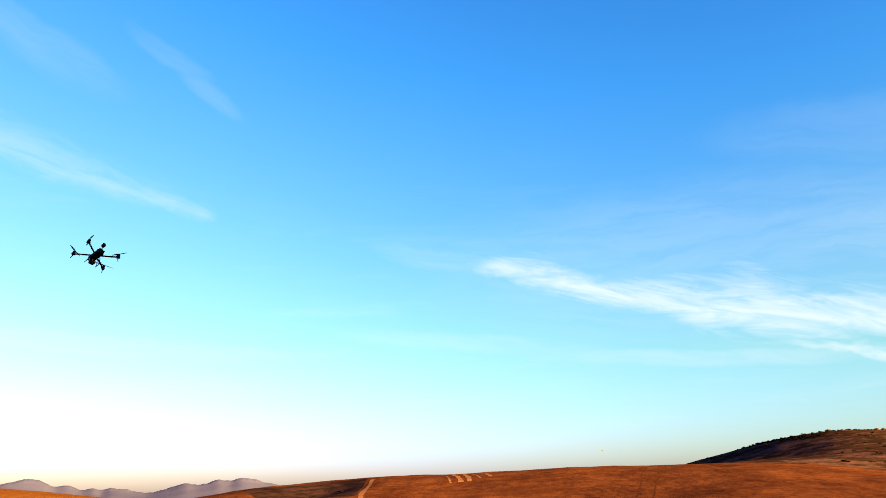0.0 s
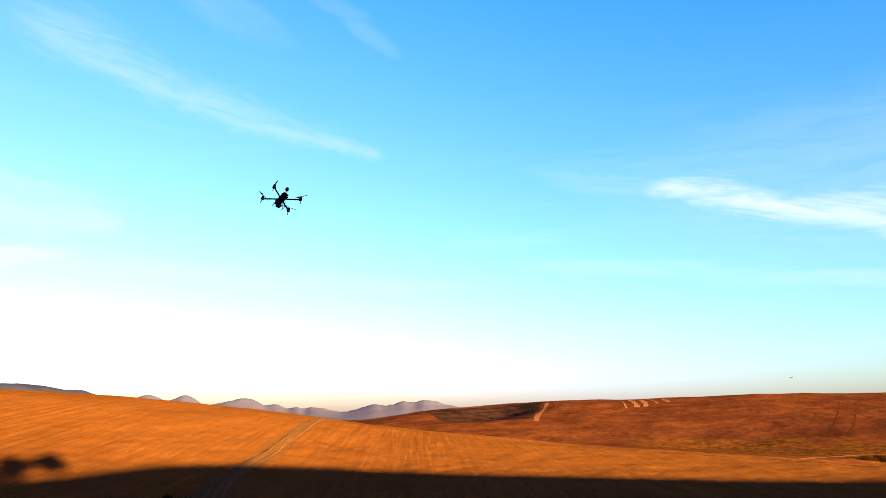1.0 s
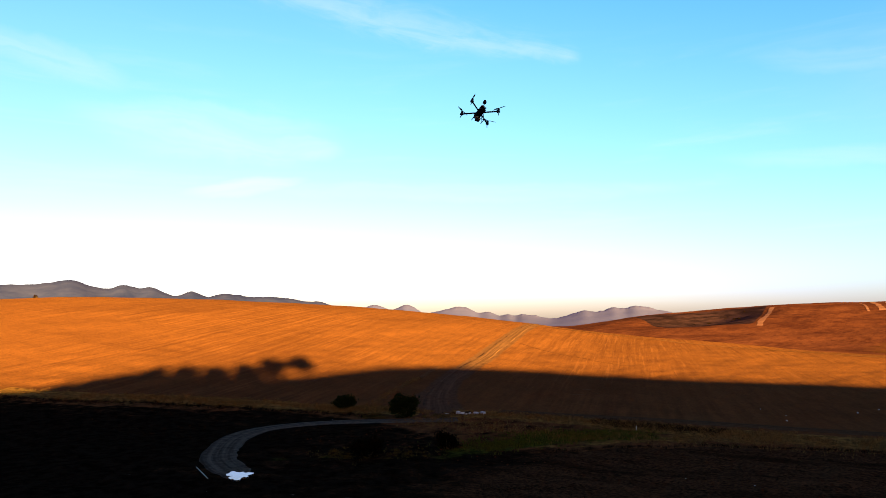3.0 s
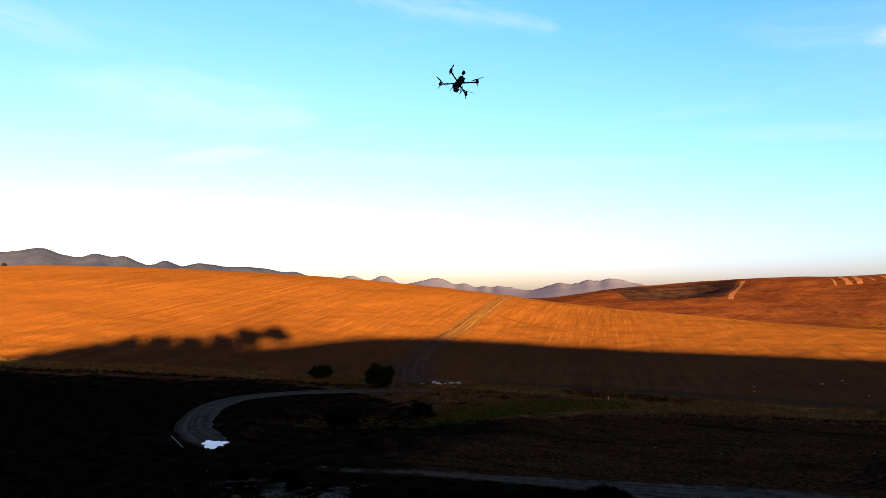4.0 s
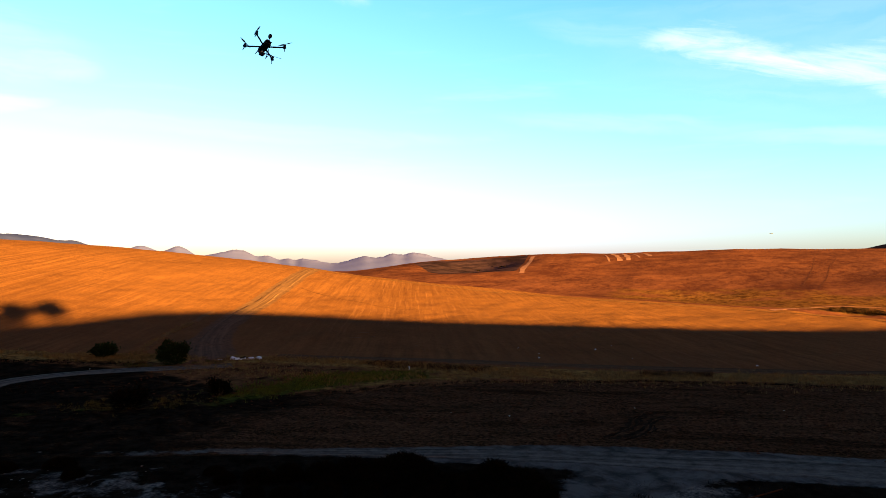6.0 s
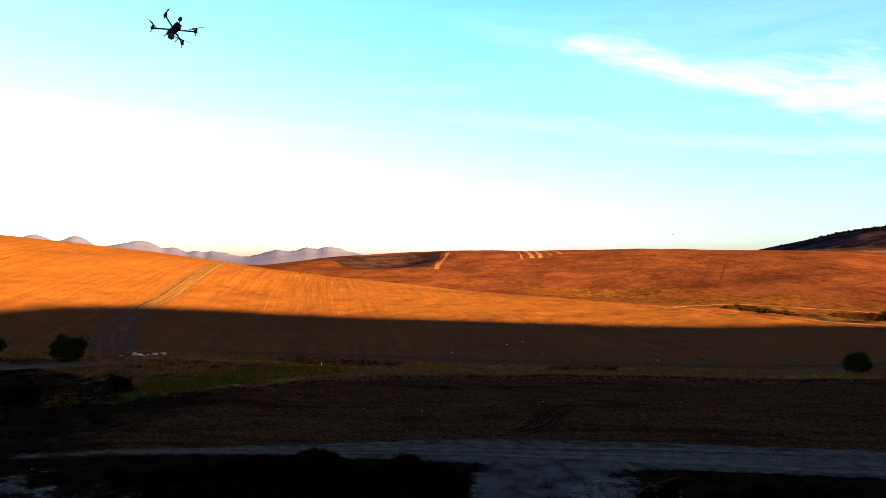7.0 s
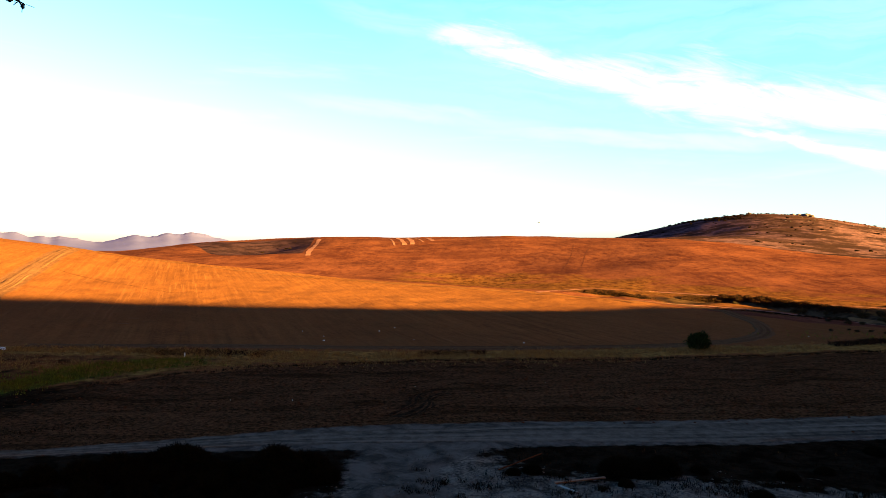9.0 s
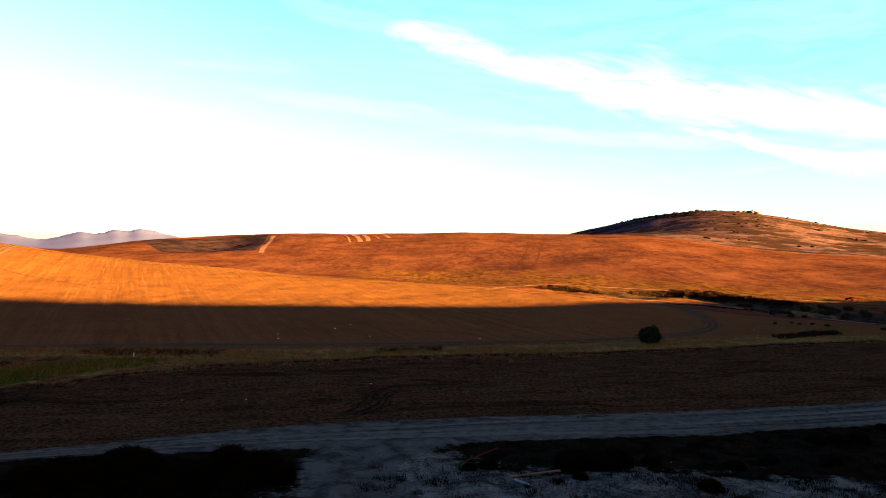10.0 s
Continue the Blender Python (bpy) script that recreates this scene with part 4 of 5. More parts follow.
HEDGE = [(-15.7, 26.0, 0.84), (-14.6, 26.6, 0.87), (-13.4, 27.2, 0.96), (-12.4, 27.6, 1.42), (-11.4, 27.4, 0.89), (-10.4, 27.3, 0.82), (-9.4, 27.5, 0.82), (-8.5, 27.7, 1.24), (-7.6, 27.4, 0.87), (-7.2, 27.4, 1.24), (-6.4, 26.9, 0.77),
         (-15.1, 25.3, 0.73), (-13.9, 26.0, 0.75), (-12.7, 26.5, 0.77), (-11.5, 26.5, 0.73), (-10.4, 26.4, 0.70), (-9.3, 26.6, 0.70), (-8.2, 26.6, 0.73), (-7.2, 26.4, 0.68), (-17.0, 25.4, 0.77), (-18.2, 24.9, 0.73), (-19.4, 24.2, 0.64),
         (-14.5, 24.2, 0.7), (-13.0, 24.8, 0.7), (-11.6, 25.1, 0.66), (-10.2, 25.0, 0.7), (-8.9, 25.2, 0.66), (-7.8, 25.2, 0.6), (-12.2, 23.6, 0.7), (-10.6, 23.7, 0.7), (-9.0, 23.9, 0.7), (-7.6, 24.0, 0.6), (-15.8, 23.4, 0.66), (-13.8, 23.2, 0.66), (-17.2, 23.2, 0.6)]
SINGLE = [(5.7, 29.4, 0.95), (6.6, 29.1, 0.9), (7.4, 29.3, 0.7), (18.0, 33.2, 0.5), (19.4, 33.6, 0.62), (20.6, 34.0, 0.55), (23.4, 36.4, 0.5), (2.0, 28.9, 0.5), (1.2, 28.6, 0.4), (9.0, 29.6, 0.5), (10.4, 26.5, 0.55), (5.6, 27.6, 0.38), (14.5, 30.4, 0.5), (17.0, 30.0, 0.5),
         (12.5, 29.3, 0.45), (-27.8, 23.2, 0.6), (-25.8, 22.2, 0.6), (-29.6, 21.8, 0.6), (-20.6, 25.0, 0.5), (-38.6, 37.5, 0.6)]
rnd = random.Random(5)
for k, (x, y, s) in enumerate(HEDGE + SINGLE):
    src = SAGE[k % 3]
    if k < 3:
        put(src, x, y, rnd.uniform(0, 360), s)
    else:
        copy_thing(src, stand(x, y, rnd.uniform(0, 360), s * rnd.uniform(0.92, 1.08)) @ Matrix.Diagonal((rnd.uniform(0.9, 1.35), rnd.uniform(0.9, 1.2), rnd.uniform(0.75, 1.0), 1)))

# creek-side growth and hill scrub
CREEK_BUSH = [make_bush("creek_bush", 41 + k, 3.0, 1.5, 1300, 0.3, M_SHADED_SCRUB, "dark olive bush along the dry creek", "bush", "creek bushes") for k in range(2)]
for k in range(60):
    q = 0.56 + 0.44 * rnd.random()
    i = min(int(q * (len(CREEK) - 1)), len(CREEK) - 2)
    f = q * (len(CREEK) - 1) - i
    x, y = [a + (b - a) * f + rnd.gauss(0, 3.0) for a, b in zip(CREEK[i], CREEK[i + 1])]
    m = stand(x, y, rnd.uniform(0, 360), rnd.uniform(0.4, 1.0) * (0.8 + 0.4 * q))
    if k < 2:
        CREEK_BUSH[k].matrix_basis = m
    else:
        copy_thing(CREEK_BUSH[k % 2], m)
# low brush on the cut bank higher up
BANK_BUSH = make_bush("creek_bush", 47, 3.4, 1.1, 1100, 0.24, M_BANKBRUSH, "low dark brush on the bank of the dry creek", "bush", "creek bushes")
BEDS = [([(23.8, 160.5), (26.5, 163), (29.5, 161.5), (33.0, 158.5), (35.2, 156.0)], 64, 1.15, 0.8), ([(44.0, 157.0), (48.5, 161), (54, 160), (59, 156), (63, 149), (66, 140), (67, 132)], 130, 1.35, 1.0),
        ([(41.5, 127.5), (46.4, 121.6), (50.4, 118.5), (52.9, 113.2), (56.5, 108)], 34, 0.42, 0.5)]
first = True
for line, count, tall, wide_ in BEDS:
    for k in range(count):
        f = (k + rnd.random()) / count * (len(line) - 1)
        i = min(int(f), len(line) - 2)
        x, y = [a + (b - a) * (f - i) + rnd.gauss(0, wide_) for a, b in zip(line[i], line[i + 1])]
        bulge = 0.35 + 0.65 * math.sin(math.pi * (0.06 + 0.88 * k / count)) ** 0.7
        m = stand(x, y, rnd.uniform(0, 360), tall * bulge * rnd.uniform(0.7, 1.1))
        if first:
            BANK_BUSH.matrix_basis, first = m, False
        else:
            copy_thing(BANK_BUSH, m)
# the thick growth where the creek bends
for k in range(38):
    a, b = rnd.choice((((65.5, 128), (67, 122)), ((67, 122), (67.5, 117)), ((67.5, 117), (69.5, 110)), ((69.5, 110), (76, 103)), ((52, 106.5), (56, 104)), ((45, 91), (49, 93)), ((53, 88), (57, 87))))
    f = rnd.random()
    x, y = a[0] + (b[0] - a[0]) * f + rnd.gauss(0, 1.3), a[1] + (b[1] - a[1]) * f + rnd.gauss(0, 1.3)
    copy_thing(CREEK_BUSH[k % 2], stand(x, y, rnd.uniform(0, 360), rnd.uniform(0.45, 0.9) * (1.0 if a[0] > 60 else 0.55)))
# clusters of scrub: heading, distance, number, spread in degrees and metres
SCRUB_TOP = [(-12.2, 640, 5, 0.25, 12), (-13.2, 600, 3, 0.15, 6), (-13.9, 588, 3, 0.12, 4), (-14.8, 645, 12, 0.4, 8), (-15.8, 636, 24, 0.5, 8), (-16.8, 626, 34, 0.5, 8), (-18.0, 614, 40, 0.6, 9), (-19.3, 603, 36, 0.6, 9), (-20.3, 600, 14, 0.5, 9)]
SCRUB_SIDE = [(-20.3, 650, 18, 0.8, 12), (-22.3, 650, 16, 0.8, 14), (-20.7, 534, 6, 0.4, 4), (-22.4, 520, 6, 0.7, 5), (-24.0, 512, 6, 0.7, 5), (-23.0, 570, 6, 1.0, 8), (-24.8, 545, 5, 0.7, 8), (-24.2, 640, 8, 0.9, 14), (-26.5, 600, 4, 0.8, 14),
         (-28.3, 538, 8, 0.3, 3), (-31.2, 511, 14, 0.5, 2.5), (-21.2, 492, 3, 0.6, 6), (-22.8, 470, 4, 0.6, 6), (-23.0, 413, 5, 0.6, 3), (-27.9, 412, 3, 0.5, 2), (-20.6, 408, 4, 0.5, 3), (-32.2, 588, 5, 0.8, 8), (-29.5, 640, 5, 1.4, 14)]
HILL_BUSH = [make_bush("hill_bush", 51 + k, 6.5, 2.6, 700, 0.7, M_SCRUB, "dark scrub bush on the rocky hill", "bush", "rocky hill scrub") for k in range(2)]
spots = []
for a0, r0, n, da, dr in SCRUB_TOP + SCRUB_SIDE:
    for k in range(n):
        spots.append((*polar(rnd.gauss(a0, da), rnd.gauss(r0, dr)), rnd.uniform(0.3, 0.8) * (1.3 if a0 < -14 and a0 > -20.5 and r0 > 600 else 1.0)))
for k in range(9):
    spots.append((rnd.uniform(-122, -98), rnd.uniform(332, 372), rnd.uniform(0.3, 0.7)))
for k, (x, y, s) in enumerate(spots):
    m = stand(x, y, rnd.uniform(0, 360), s, 0.2)
    if k < 2:
        HILL_BUSH[k].matrix_basis = m
    else:
        copy_thing(HILL_BUSH[k % 2], m)


def tufts(name, seed, points, tall, blades, mat, label):
    rng = np.random.default_rng(seed)
    P = np.asarray(points, float)
    n = len(P) * blades
    at = np.repeat(P, blades, 0) + rng.normal(size=(n, 2)) * 0.10
    foot = np.column_stack([at, ground_z(at[:, 0], at[:, 1]) - 0.03])
    size = np.repeat(0.6 + 0.8 * rng.random(len(P)), blades) * tall
    lean_ = rng.normal(size=(n, 2)) * 0.35
    tip = foot + np.column_stack([lean_ * size[:, None], size])
    side = np.column_stack([rng.normal(size=(n, 2)), np.zeros(n)])
    side /= np.linalg.norm(side, axis=1)[:, None]
    w = (0.035 * tall / 0.5)
    v = np.stack([foot - side * w, foot + side * w, tip], 1).reshape(-1, 3)
    f = [(3 * i, 3 * i + 1, 3 * i + 2) for i in range(n)]
    return tagged(new(name, mesh_of(name, v, f, mat, False)), label, "grass", kind="stuff")


def scatter(seed, n, fx, fy):
    rng = np.random.default_rng(seed)
    a, b = rng.random(n), rng.normal(size=n)
    x = fx(a)
    return np.column_stack([x, fy(x, b)])


strip_at = scatter(61, 7800, lambda a: -92 + 150 * a, lambda x, b: STRIP_Y(x) + b * 1.3)
strip_at = strip_at[rough_noise(strip_at[:, 0], strip_at[:, 1] * 2, 4, 2) > -0.2]
tufts("dry_grass", 61, strip_at, 0.26, 7, M_STRAW, "tall golden dry grass along the field edge")
mid = scatter(62, 2600, lambda a: -46 + 60 * a, lambda x, b: (STRIP_Y(x) + TILL_Y(x)) / 2 + b * 2.0)
tufts("dry_grass", 62, mid, 0.24, 5, M_STRAW, "sparse dry grass and weeds in the hollow")
gl = smooth_line([(-39, 31), (-36, 33.5), (-32.5, 40), (-30.5, 46), (-28.5, 51), (-25, 54)], 0.3)
gr = np.random.default_rng(63)
tufts("green_weeds", 63, [(gl[i].x + gr.normal() * 1.6, gl[i].y + gr.normal() * 1.6) for i in gr.integers(len(gl) // 2, len(gl), 1500)], 0.24, 5, M_GREEN, "dark green weeds growing in the damp hollow")
tufts("green_weeds", 64, np.column_stack([50 + gr.normal(size=260) * 8, 85 + gr.normal(size=260) * 3]), 0.3, 4, M_GREEN, "dull green weeds beside the creek")
by_road = np.column_stack([gr.uniform(-30, 40, 1100), gr.uniform(23, 33.5, 1100)])
by_road = by_road[(far_from(by_road[:, 0], by_road[:, 1], NEAR_ROAD) > 2.6) & (np.abs(by_road[:, 0] + 3) > 2.5)]
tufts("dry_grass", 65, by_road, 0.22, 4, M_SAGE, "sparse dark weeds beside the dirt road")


for k, (x, y, w) in enumerate(((-45.4, 53.8, 0.9), (-50.0, 50.0, 0.8), (-53.5, 53.0, 1.2), (-37.5, 34.4, 1.0), (-34.6, 37.2, 1.2), (-31.0, 42.6, 0.9))):
    tufts("dry_grass", 93 + k, np.column_stack([x + gr.normal(size=90) * w * 1.3, y + gr.normal(size=90) * w]), 0.18, 12, M_OLIVE, "clump of olive dry grass beside a bush")
for bed, (line, count, tall, wide_) in enumerate(BEDS):
    bank_line = smooth_line(line, 0.2)
    pick = gr.integers(0, len(bank_line), count * 26)
    tufts("dry_brush", 99 + bed, np.column_stack([[bank_line[i].x for i in pick], [bank_line[i].y for i in pick]]) + gr.normal(size=(len(pick), 2)) * wide_, 0.36 * tall, 7, M_BANKBRUSH, "dense dark brush covering the creek bank")
verge_line = smooth_line([(-55, 54.5), (-56.6, 57), (-60, 63), (-63.4, 70), (-65.4, 74.5)], 0.1)
pick = gr.integers(0, len(verge_line), 800)
tufts("dry_grass", 103, np.column_stack([[verge_line[i].x for i in pick], [verge_line[i].y for i in pick]]) + gr.normal(size=(len(pick), 2)) * 0.28, 0.2, 6, M_STRAW, "dry yellow grass verge beside the hill track")
chalk_at = np.column_stack([gr.uniform(-3, 18, 420), gr.uniform(23.5, 28.6, 420)])
chalk_at = chalk_at[rough_noise(chalk_at[:, 0], chalk_at[:, 1] * 1.6, 1.6, 3) > 0.05]
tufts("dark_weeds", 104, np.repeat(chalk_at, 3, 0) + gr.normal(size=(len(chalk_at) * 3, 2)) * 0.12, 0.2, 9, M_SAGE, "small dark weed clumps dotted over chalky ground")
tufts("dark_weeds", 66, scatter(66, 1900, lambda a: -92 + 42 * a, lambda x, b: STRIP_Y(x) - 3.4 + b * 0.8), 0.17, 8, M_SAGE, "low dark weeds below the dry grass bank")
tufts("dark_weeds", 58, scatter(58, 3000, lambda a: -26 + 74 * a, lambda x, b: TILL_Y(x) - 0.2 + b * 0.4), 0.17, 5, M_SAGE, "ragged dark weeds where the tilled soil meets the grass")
tufts("dark_weeds", 67, scatter(67, 1000, lambda a: -31 + 12 * a, lambda x, b: STRIP_Y(x) + 0.4 + b * 0.9), 0.22, 6, M_BANKBRUSH, "dark brown weeds in the dry grass")
tufts("dark_weeds", 68, scatter(68, 500, lambda a: -6 + 6 * a, lambda x, b: STRIP_Y(x) + 1.0 + b * 0.8), 0.22, 6, M_BANKBRUSH, "dark brown weeds in the dry grass")
tufts("dark_weeds", 69, scatter(69, 700, lambda a: 36.5 + 10.5 * a, lambda x, b: 75.2 + (x - 36.5) * 0.66 + b * 0.6), 0.36, 6, M_BANKBRUSH, "dark brown weeds at the corner of the field")


rg = np.random.default_rng(90)
fx, fy = heading(24).x, heading(24).y
row, along = rg.integers(-160, 60, 60000) * 1.15 + rg.normal(size=60000) * 0.2, rg.random(60000) * 330 - 20
P = np.column_stack([row * fy + along * fx, -row * fx + along * fy])
A_, R_ = np.degrees(np.arctan2(-P[:, 0], P[:, 1])), np.hypot(P[:, 0], P[:, 1])
keep = (R_ > 74) & (R_ < RA(np.clip(A_, -60, 80)) + 4) & (A_ > -14) & (A_ < 76) & (P[:, 1] > STRIP_Y(P[:, 0]) + 4)
keep &= (far_from(P[:, 0], P[:, 1], HILL_TRACK) > 2.2) & (far_from(P[:, 0], P[:, 1], BASE_TRACK) > 1.6) & (rough_noise(P[:, 0], P[:, 1], 14, 2) > -0.18)
tufts("stubble", 91, P[keep], 0.11, 2, M_STUBBLE, "rows of short orange straw stubble on the hill")
P = np.column_stack([rg.uniform(-75, 60, 26000), rg.uniform(30, 76, 26000)])
keep = (P[:, 1] < TILL_Y(P[:, 0])) & (far_from(P[:, 0], P[:, 1], NEAR_ROAD) > 3.2) & (far_from(P[:, 0], P[:, 1], CURVE) > 2.0) & (rough_noise(P[:, 0], P[:, 1] * 2.2, 5, 3) > 0.0)
tufts("dry_weeds", 92, P[keep], 0.13, 3, M_WEED, "scattered dry brown weeds on tilled soil")


def stones(name, seed, n, fx, fy, lo, hi, mat, label):
    rng = np.random.default_rng(seed)
    base = [(1, 0, 0), (-1, 0, 0), (0, 1, 0), (0, -1, 0), (0, 0, 1), (0, 0, -1)]
    tri = [(0, 2, 4), (2, 1, 4), (1, 3, 4), (3, 0, 4), (2, 0, 5), (1, 2, 5), (3, 1, 5), (0, 3, 5)]
    verts, faces = [], []
    for k in range(n):
        x, y = fx(rng), fy(rng)
        z = float(ground_z(x, y))
        s = lo + (hi - lo) * rng.random() ** 3
        o = len(verts)
        verts += [(x + b[0] * s * rng.uniform(0.6, 1.3), y + b[1] * s * rng.uniform(0.6, 1.3), z + b[2] * s * rng.uniform(0.4, 0.8)) for b in base]
        faces += [tuple(i + o for i in f) for f in tri]
    return tagged(new(name, mesh_of(name, verts, faces, mat, False)), label, "stones", kind="stuff")


stones("gravel", 71, 1500, lambda r: r.normal(4, 6), lambda r: r.normal(25.6, 1.6), 0.015, 0.09, M_STONE, "pale broken stones on chalky ground")
stones("gravel", 72, 160, lambda r: r.normal(-24, 5), lambda r: r.normal(19.8, 1.6), 0.015, 0.08, M_STONE, "pale broken stones beside the road")
stones("clods", 73, 2600, lambda r: r.uniform(-45, 45), lambda r: r.uniform(37, 58), 0.03, 0.16, M_RUT, "dark clods of tilled earth")
stones("hill_rocks", 74, 70, lambda r: polar(r.normal(-24, 3), 1)[0] * 620 + r.normal() * 12, lambda r: 530 + r.normal() * 25, 0.3, 1.3, M_ROCK, "grey rocks scattered on the rocky hill")

# ---------------------------------------------------------------- the trees on the rise behind, seen by their shadows
def make_tree(seed, wide, mid_h, half_h):
    high = mid_h + half_h
    rnd_ = random.Random(seed)
    root = new("tree")
    bm = bmesh.new()
    rod(bm, (0, 0, -0.4), (0.05, 0.03, high * 0.45), 0.16, 0.11, 8)
    for k in range(6):
        a = k * 1.05 + rnd_.uniform(-0.3, 0.3)
        rod(bm, (0.05, 0.03, high * 0.38), (math.cos(a) * wide * 0.3, math.sin(a) * wide * 0.3, high * rnd_.uniform(0.6, 0.8)), 0.07, 0.02, 6)
    part("trunk", bm, M_BARK, root)
    L = [((0, 0, mid_h), (wide * 0.40, wide * 0.40, half_h * 0.9))]
    for k in range(9):
        a = rnd_.uniform(0, 6.28)
        q = rnd_.uniform(0.4, 0.8) * wide * 0.42
        L.append(((math.cos(a) * q, math.sin(a) * q, mid_h + half_h * rnd_.uniform(-0.6, 0.7)), (wide * 0.2, wide * 0.2, half_h * 0.4)))
    if mid_h < 2.0:  # skirts of low branches
        L.append(((0, 0, mid_h * 0.45), (wide * 0.50, wide * 0.50, mid_h * 0.5)))
    v, f = leaf_cloud(seed, L, 7500, 0.34)
    part("crown", mesh_of("crown", v, f, M_LEAF, False), M_LEAF, root)
    return tagged(root, "small round-crowned tree on the rise", "tree", "row of trees on the rise")


# place along the rise, crown's middle, half height and width
TREES = [(7.6, 2.8, 1.75, 4.5), (3.7, 2.45, 1.9, 4.5), (0.0, 1.75, 1.7, 4.4), (-4.4, 1.5, 1.7, 4.3), (-8.7, 1.7, 1.8, 4.3), (-12.8, 1.35, 1.8, 4.2), (-16.0, 1.0, 1.2, 4.4), (-18.8, 0.75, 0.9, 3.8), (-21.4, 0.4, 0.6, 3.4)]
for k, (u, mid_h, half_h, wide) in enumerate(TREES):
    x, y = LX * RIDGE_S + LY * u, LY * RIDGE_S - LX * u
    put(make_tree(80 + k, wide, mid_h, half_h), x, y, 40.0 * k, 1.0, 0.1)


# ---------------------------------------------------------------- puddle, pole, stake, litter, timber
def make_puddle():
    rnd_ = random.Random(3)
    bm = bmesh.new()
    away = heading(55.6)
    across = Vector((away.y, -away.x, 0))
    z = max(float(ground_z(-37.2 + dx, 25.5 + dy)) for dx in (-1, 0, 1) for dy in (-1, 0, 1)) + 0.10
    ring = []
    for k in range(40):
        a = k / 40 * 2 * math.pi
        r = 1 + 0.22 * math.sin(3 * a + 1) + 0.14 * math.sin(7 * a) + rnd_.uniform(-0.1, 0.1)
        p = Vector((-37.2, 25.5, 0)) + across * math.cos(a) * r * 0.70 + away * math.sin(a) * r * 1.1
        ring.append(bm.verts.new((p.x, p.y, z)))
    bm.faces.new(ring)
    low = [bm.verts.new(v.co - Vector((0, 0, 0.12))) for v in ring]
    for i in range(40):
        j = (i + 1) % 40
        bm.faces.new((ring[i], low[i], low[j], ring[j]))
    return tagged(part("puddle", bm, M_WATER), "shallow muddy puddle reflecting the bright sky", "puddle")


make_puddle()


def lying(name, a, b, r, mat, label, category, square=False, up=0.0):
    za, zb = float(ground_z(*a)) + r * 0.8, float(ground_z(*b)) + r * 0.8 + up
    bm = bmesh.new()
    A, B = Vector((*a, za)), Vector((*b, zb))
    if square:
        d = B - A
        bmesh.ops.create_cube(bm, size=1.0, matrix=Matrix.Translation((A + B) / 2) @ d.to_track_quat("X", "Z").to_matrix().to_4x4() @ Matrix.Diagonal((d.length, r * 4, r * 1.2, 1)))
        bmesh.ops.bevel(bm, geom=bm.edges[:], offset=r * 0.2, segments=1, affect="EDGES")
    else:
        rod(bm, A, B, r, r, 10)
    return tagged(part(name, bm, mat), label, category)


lying("pole", (-41.9, 25.5), (-38.0, 23.9), 0.032, M_PIPE, "pale straight pole lying beside the road", "pole", up=0.05)
lying("plank", (2.8, 27.6), (4.9, 28.3), 0.04, M_WOOD, "orange-brown weathered plank on stony ground", "plank", True, 0.12)
lying("plank", (2.9, 27.2), (3.5, 26.3), 0.04, M_PIPE, "pale grey broken plank on stony ground", "plank", True)
lying("branch", (0.6, 29.0), (2.5, 30.2), 0.03, M_RUT, "bare dead branch among roadside weeds", "branch", up=0.5)


def make_stake():
    bm = bmesh.new()
    box(bm, (0.09, 0.09, 0.55), (0, 0, 0.2), bevel=0.01)
    box(bm, (0.13, 0.13, 0.05), (0, 0, 0.48), bevel=0.01)
    return tagged(part("marker_post", bm, M_WHITE), "short white marker post in dry grass", "post")


put(make_stake(), -25.4, 56.8, 20, 0.75)


def crumple(seed, size, flat):
    rnd_ = random.Random(seed)
    bm = bmesh.new()
    bmesh.ops.create_icosphere(bm, subdivisions=2, radius=1)
    for v in bm.verts:
        n = v.co.copy()
        v.co = Vector((n.x * size[0], n.y * size[1], n.z * size[2] * flat)) * rnd_.uniform(0.7, 1.2)
    return bm


def litter(name, seed, x, y, size, mat, label, group):
    ob = part(name, crumple(seed, size, 1.0), mat)
    tagged(ob, label, "litter", group)
    return put(ob, x, y, seed * 37 % 360, 1.0, -size[2] * 0.35)


rnd = random.Random(9)
for k in range(34):
    t_ = rnd.gauss(0, 1)
    big = rnd.uniform(0.08, 0.30)
    kind, mat, label = (("litter_bag", M_WHITE, "crumpled white plastic bag in a dumped heap"), ("litter_bag", M_RUBBER, "crumpled black plastic bag in a dumped heap"),
                        ("litter_bag", M_WHITE, "crumpled white plastic bag in a dumped heap"), ("litter_box", M_CARD, "squashed brown cardboard in a dumped heap"))[k % 4]
    litter(kind, 100 + k, -44.1 + t_ * 1.0, 57.1 + t_ * 0.45 + rnd.gauss(0, 0.45), (big * rnd.uniform(0.9, 1.6), big, big * rnd.uniform(0.4, 0.8)), mat, label, "dumped litter heap")
LITTER = [(-16.6, 69.8, 0.2), (-12.2, 78.2, 0.18), (3.9, 71.4, 0.2), (-10.9, 81.8, 0.14), (-7.5, 71.5, 0.12), (-11.6, 41.0, 0.08), (-15.3, 40.7, 0.06), (-4.8, 47.0, 0.06), (4.2, 49.0, 0.05), (-52.4, 46.6, 0.1), (-17.3, 72.6, 0.1), (30, 70, 0.12), (38, 84, 0.12), (-20.5, 76, 0.1)]
for k, (x, y, s) in enumerate(LITTER):
    litter("litter_bag", 140 + k, x, y, (s * 0.62, s * 0.45, s * 0.3), M_WHITE, "scrap of white plastic lying on the field", "scattered litter")
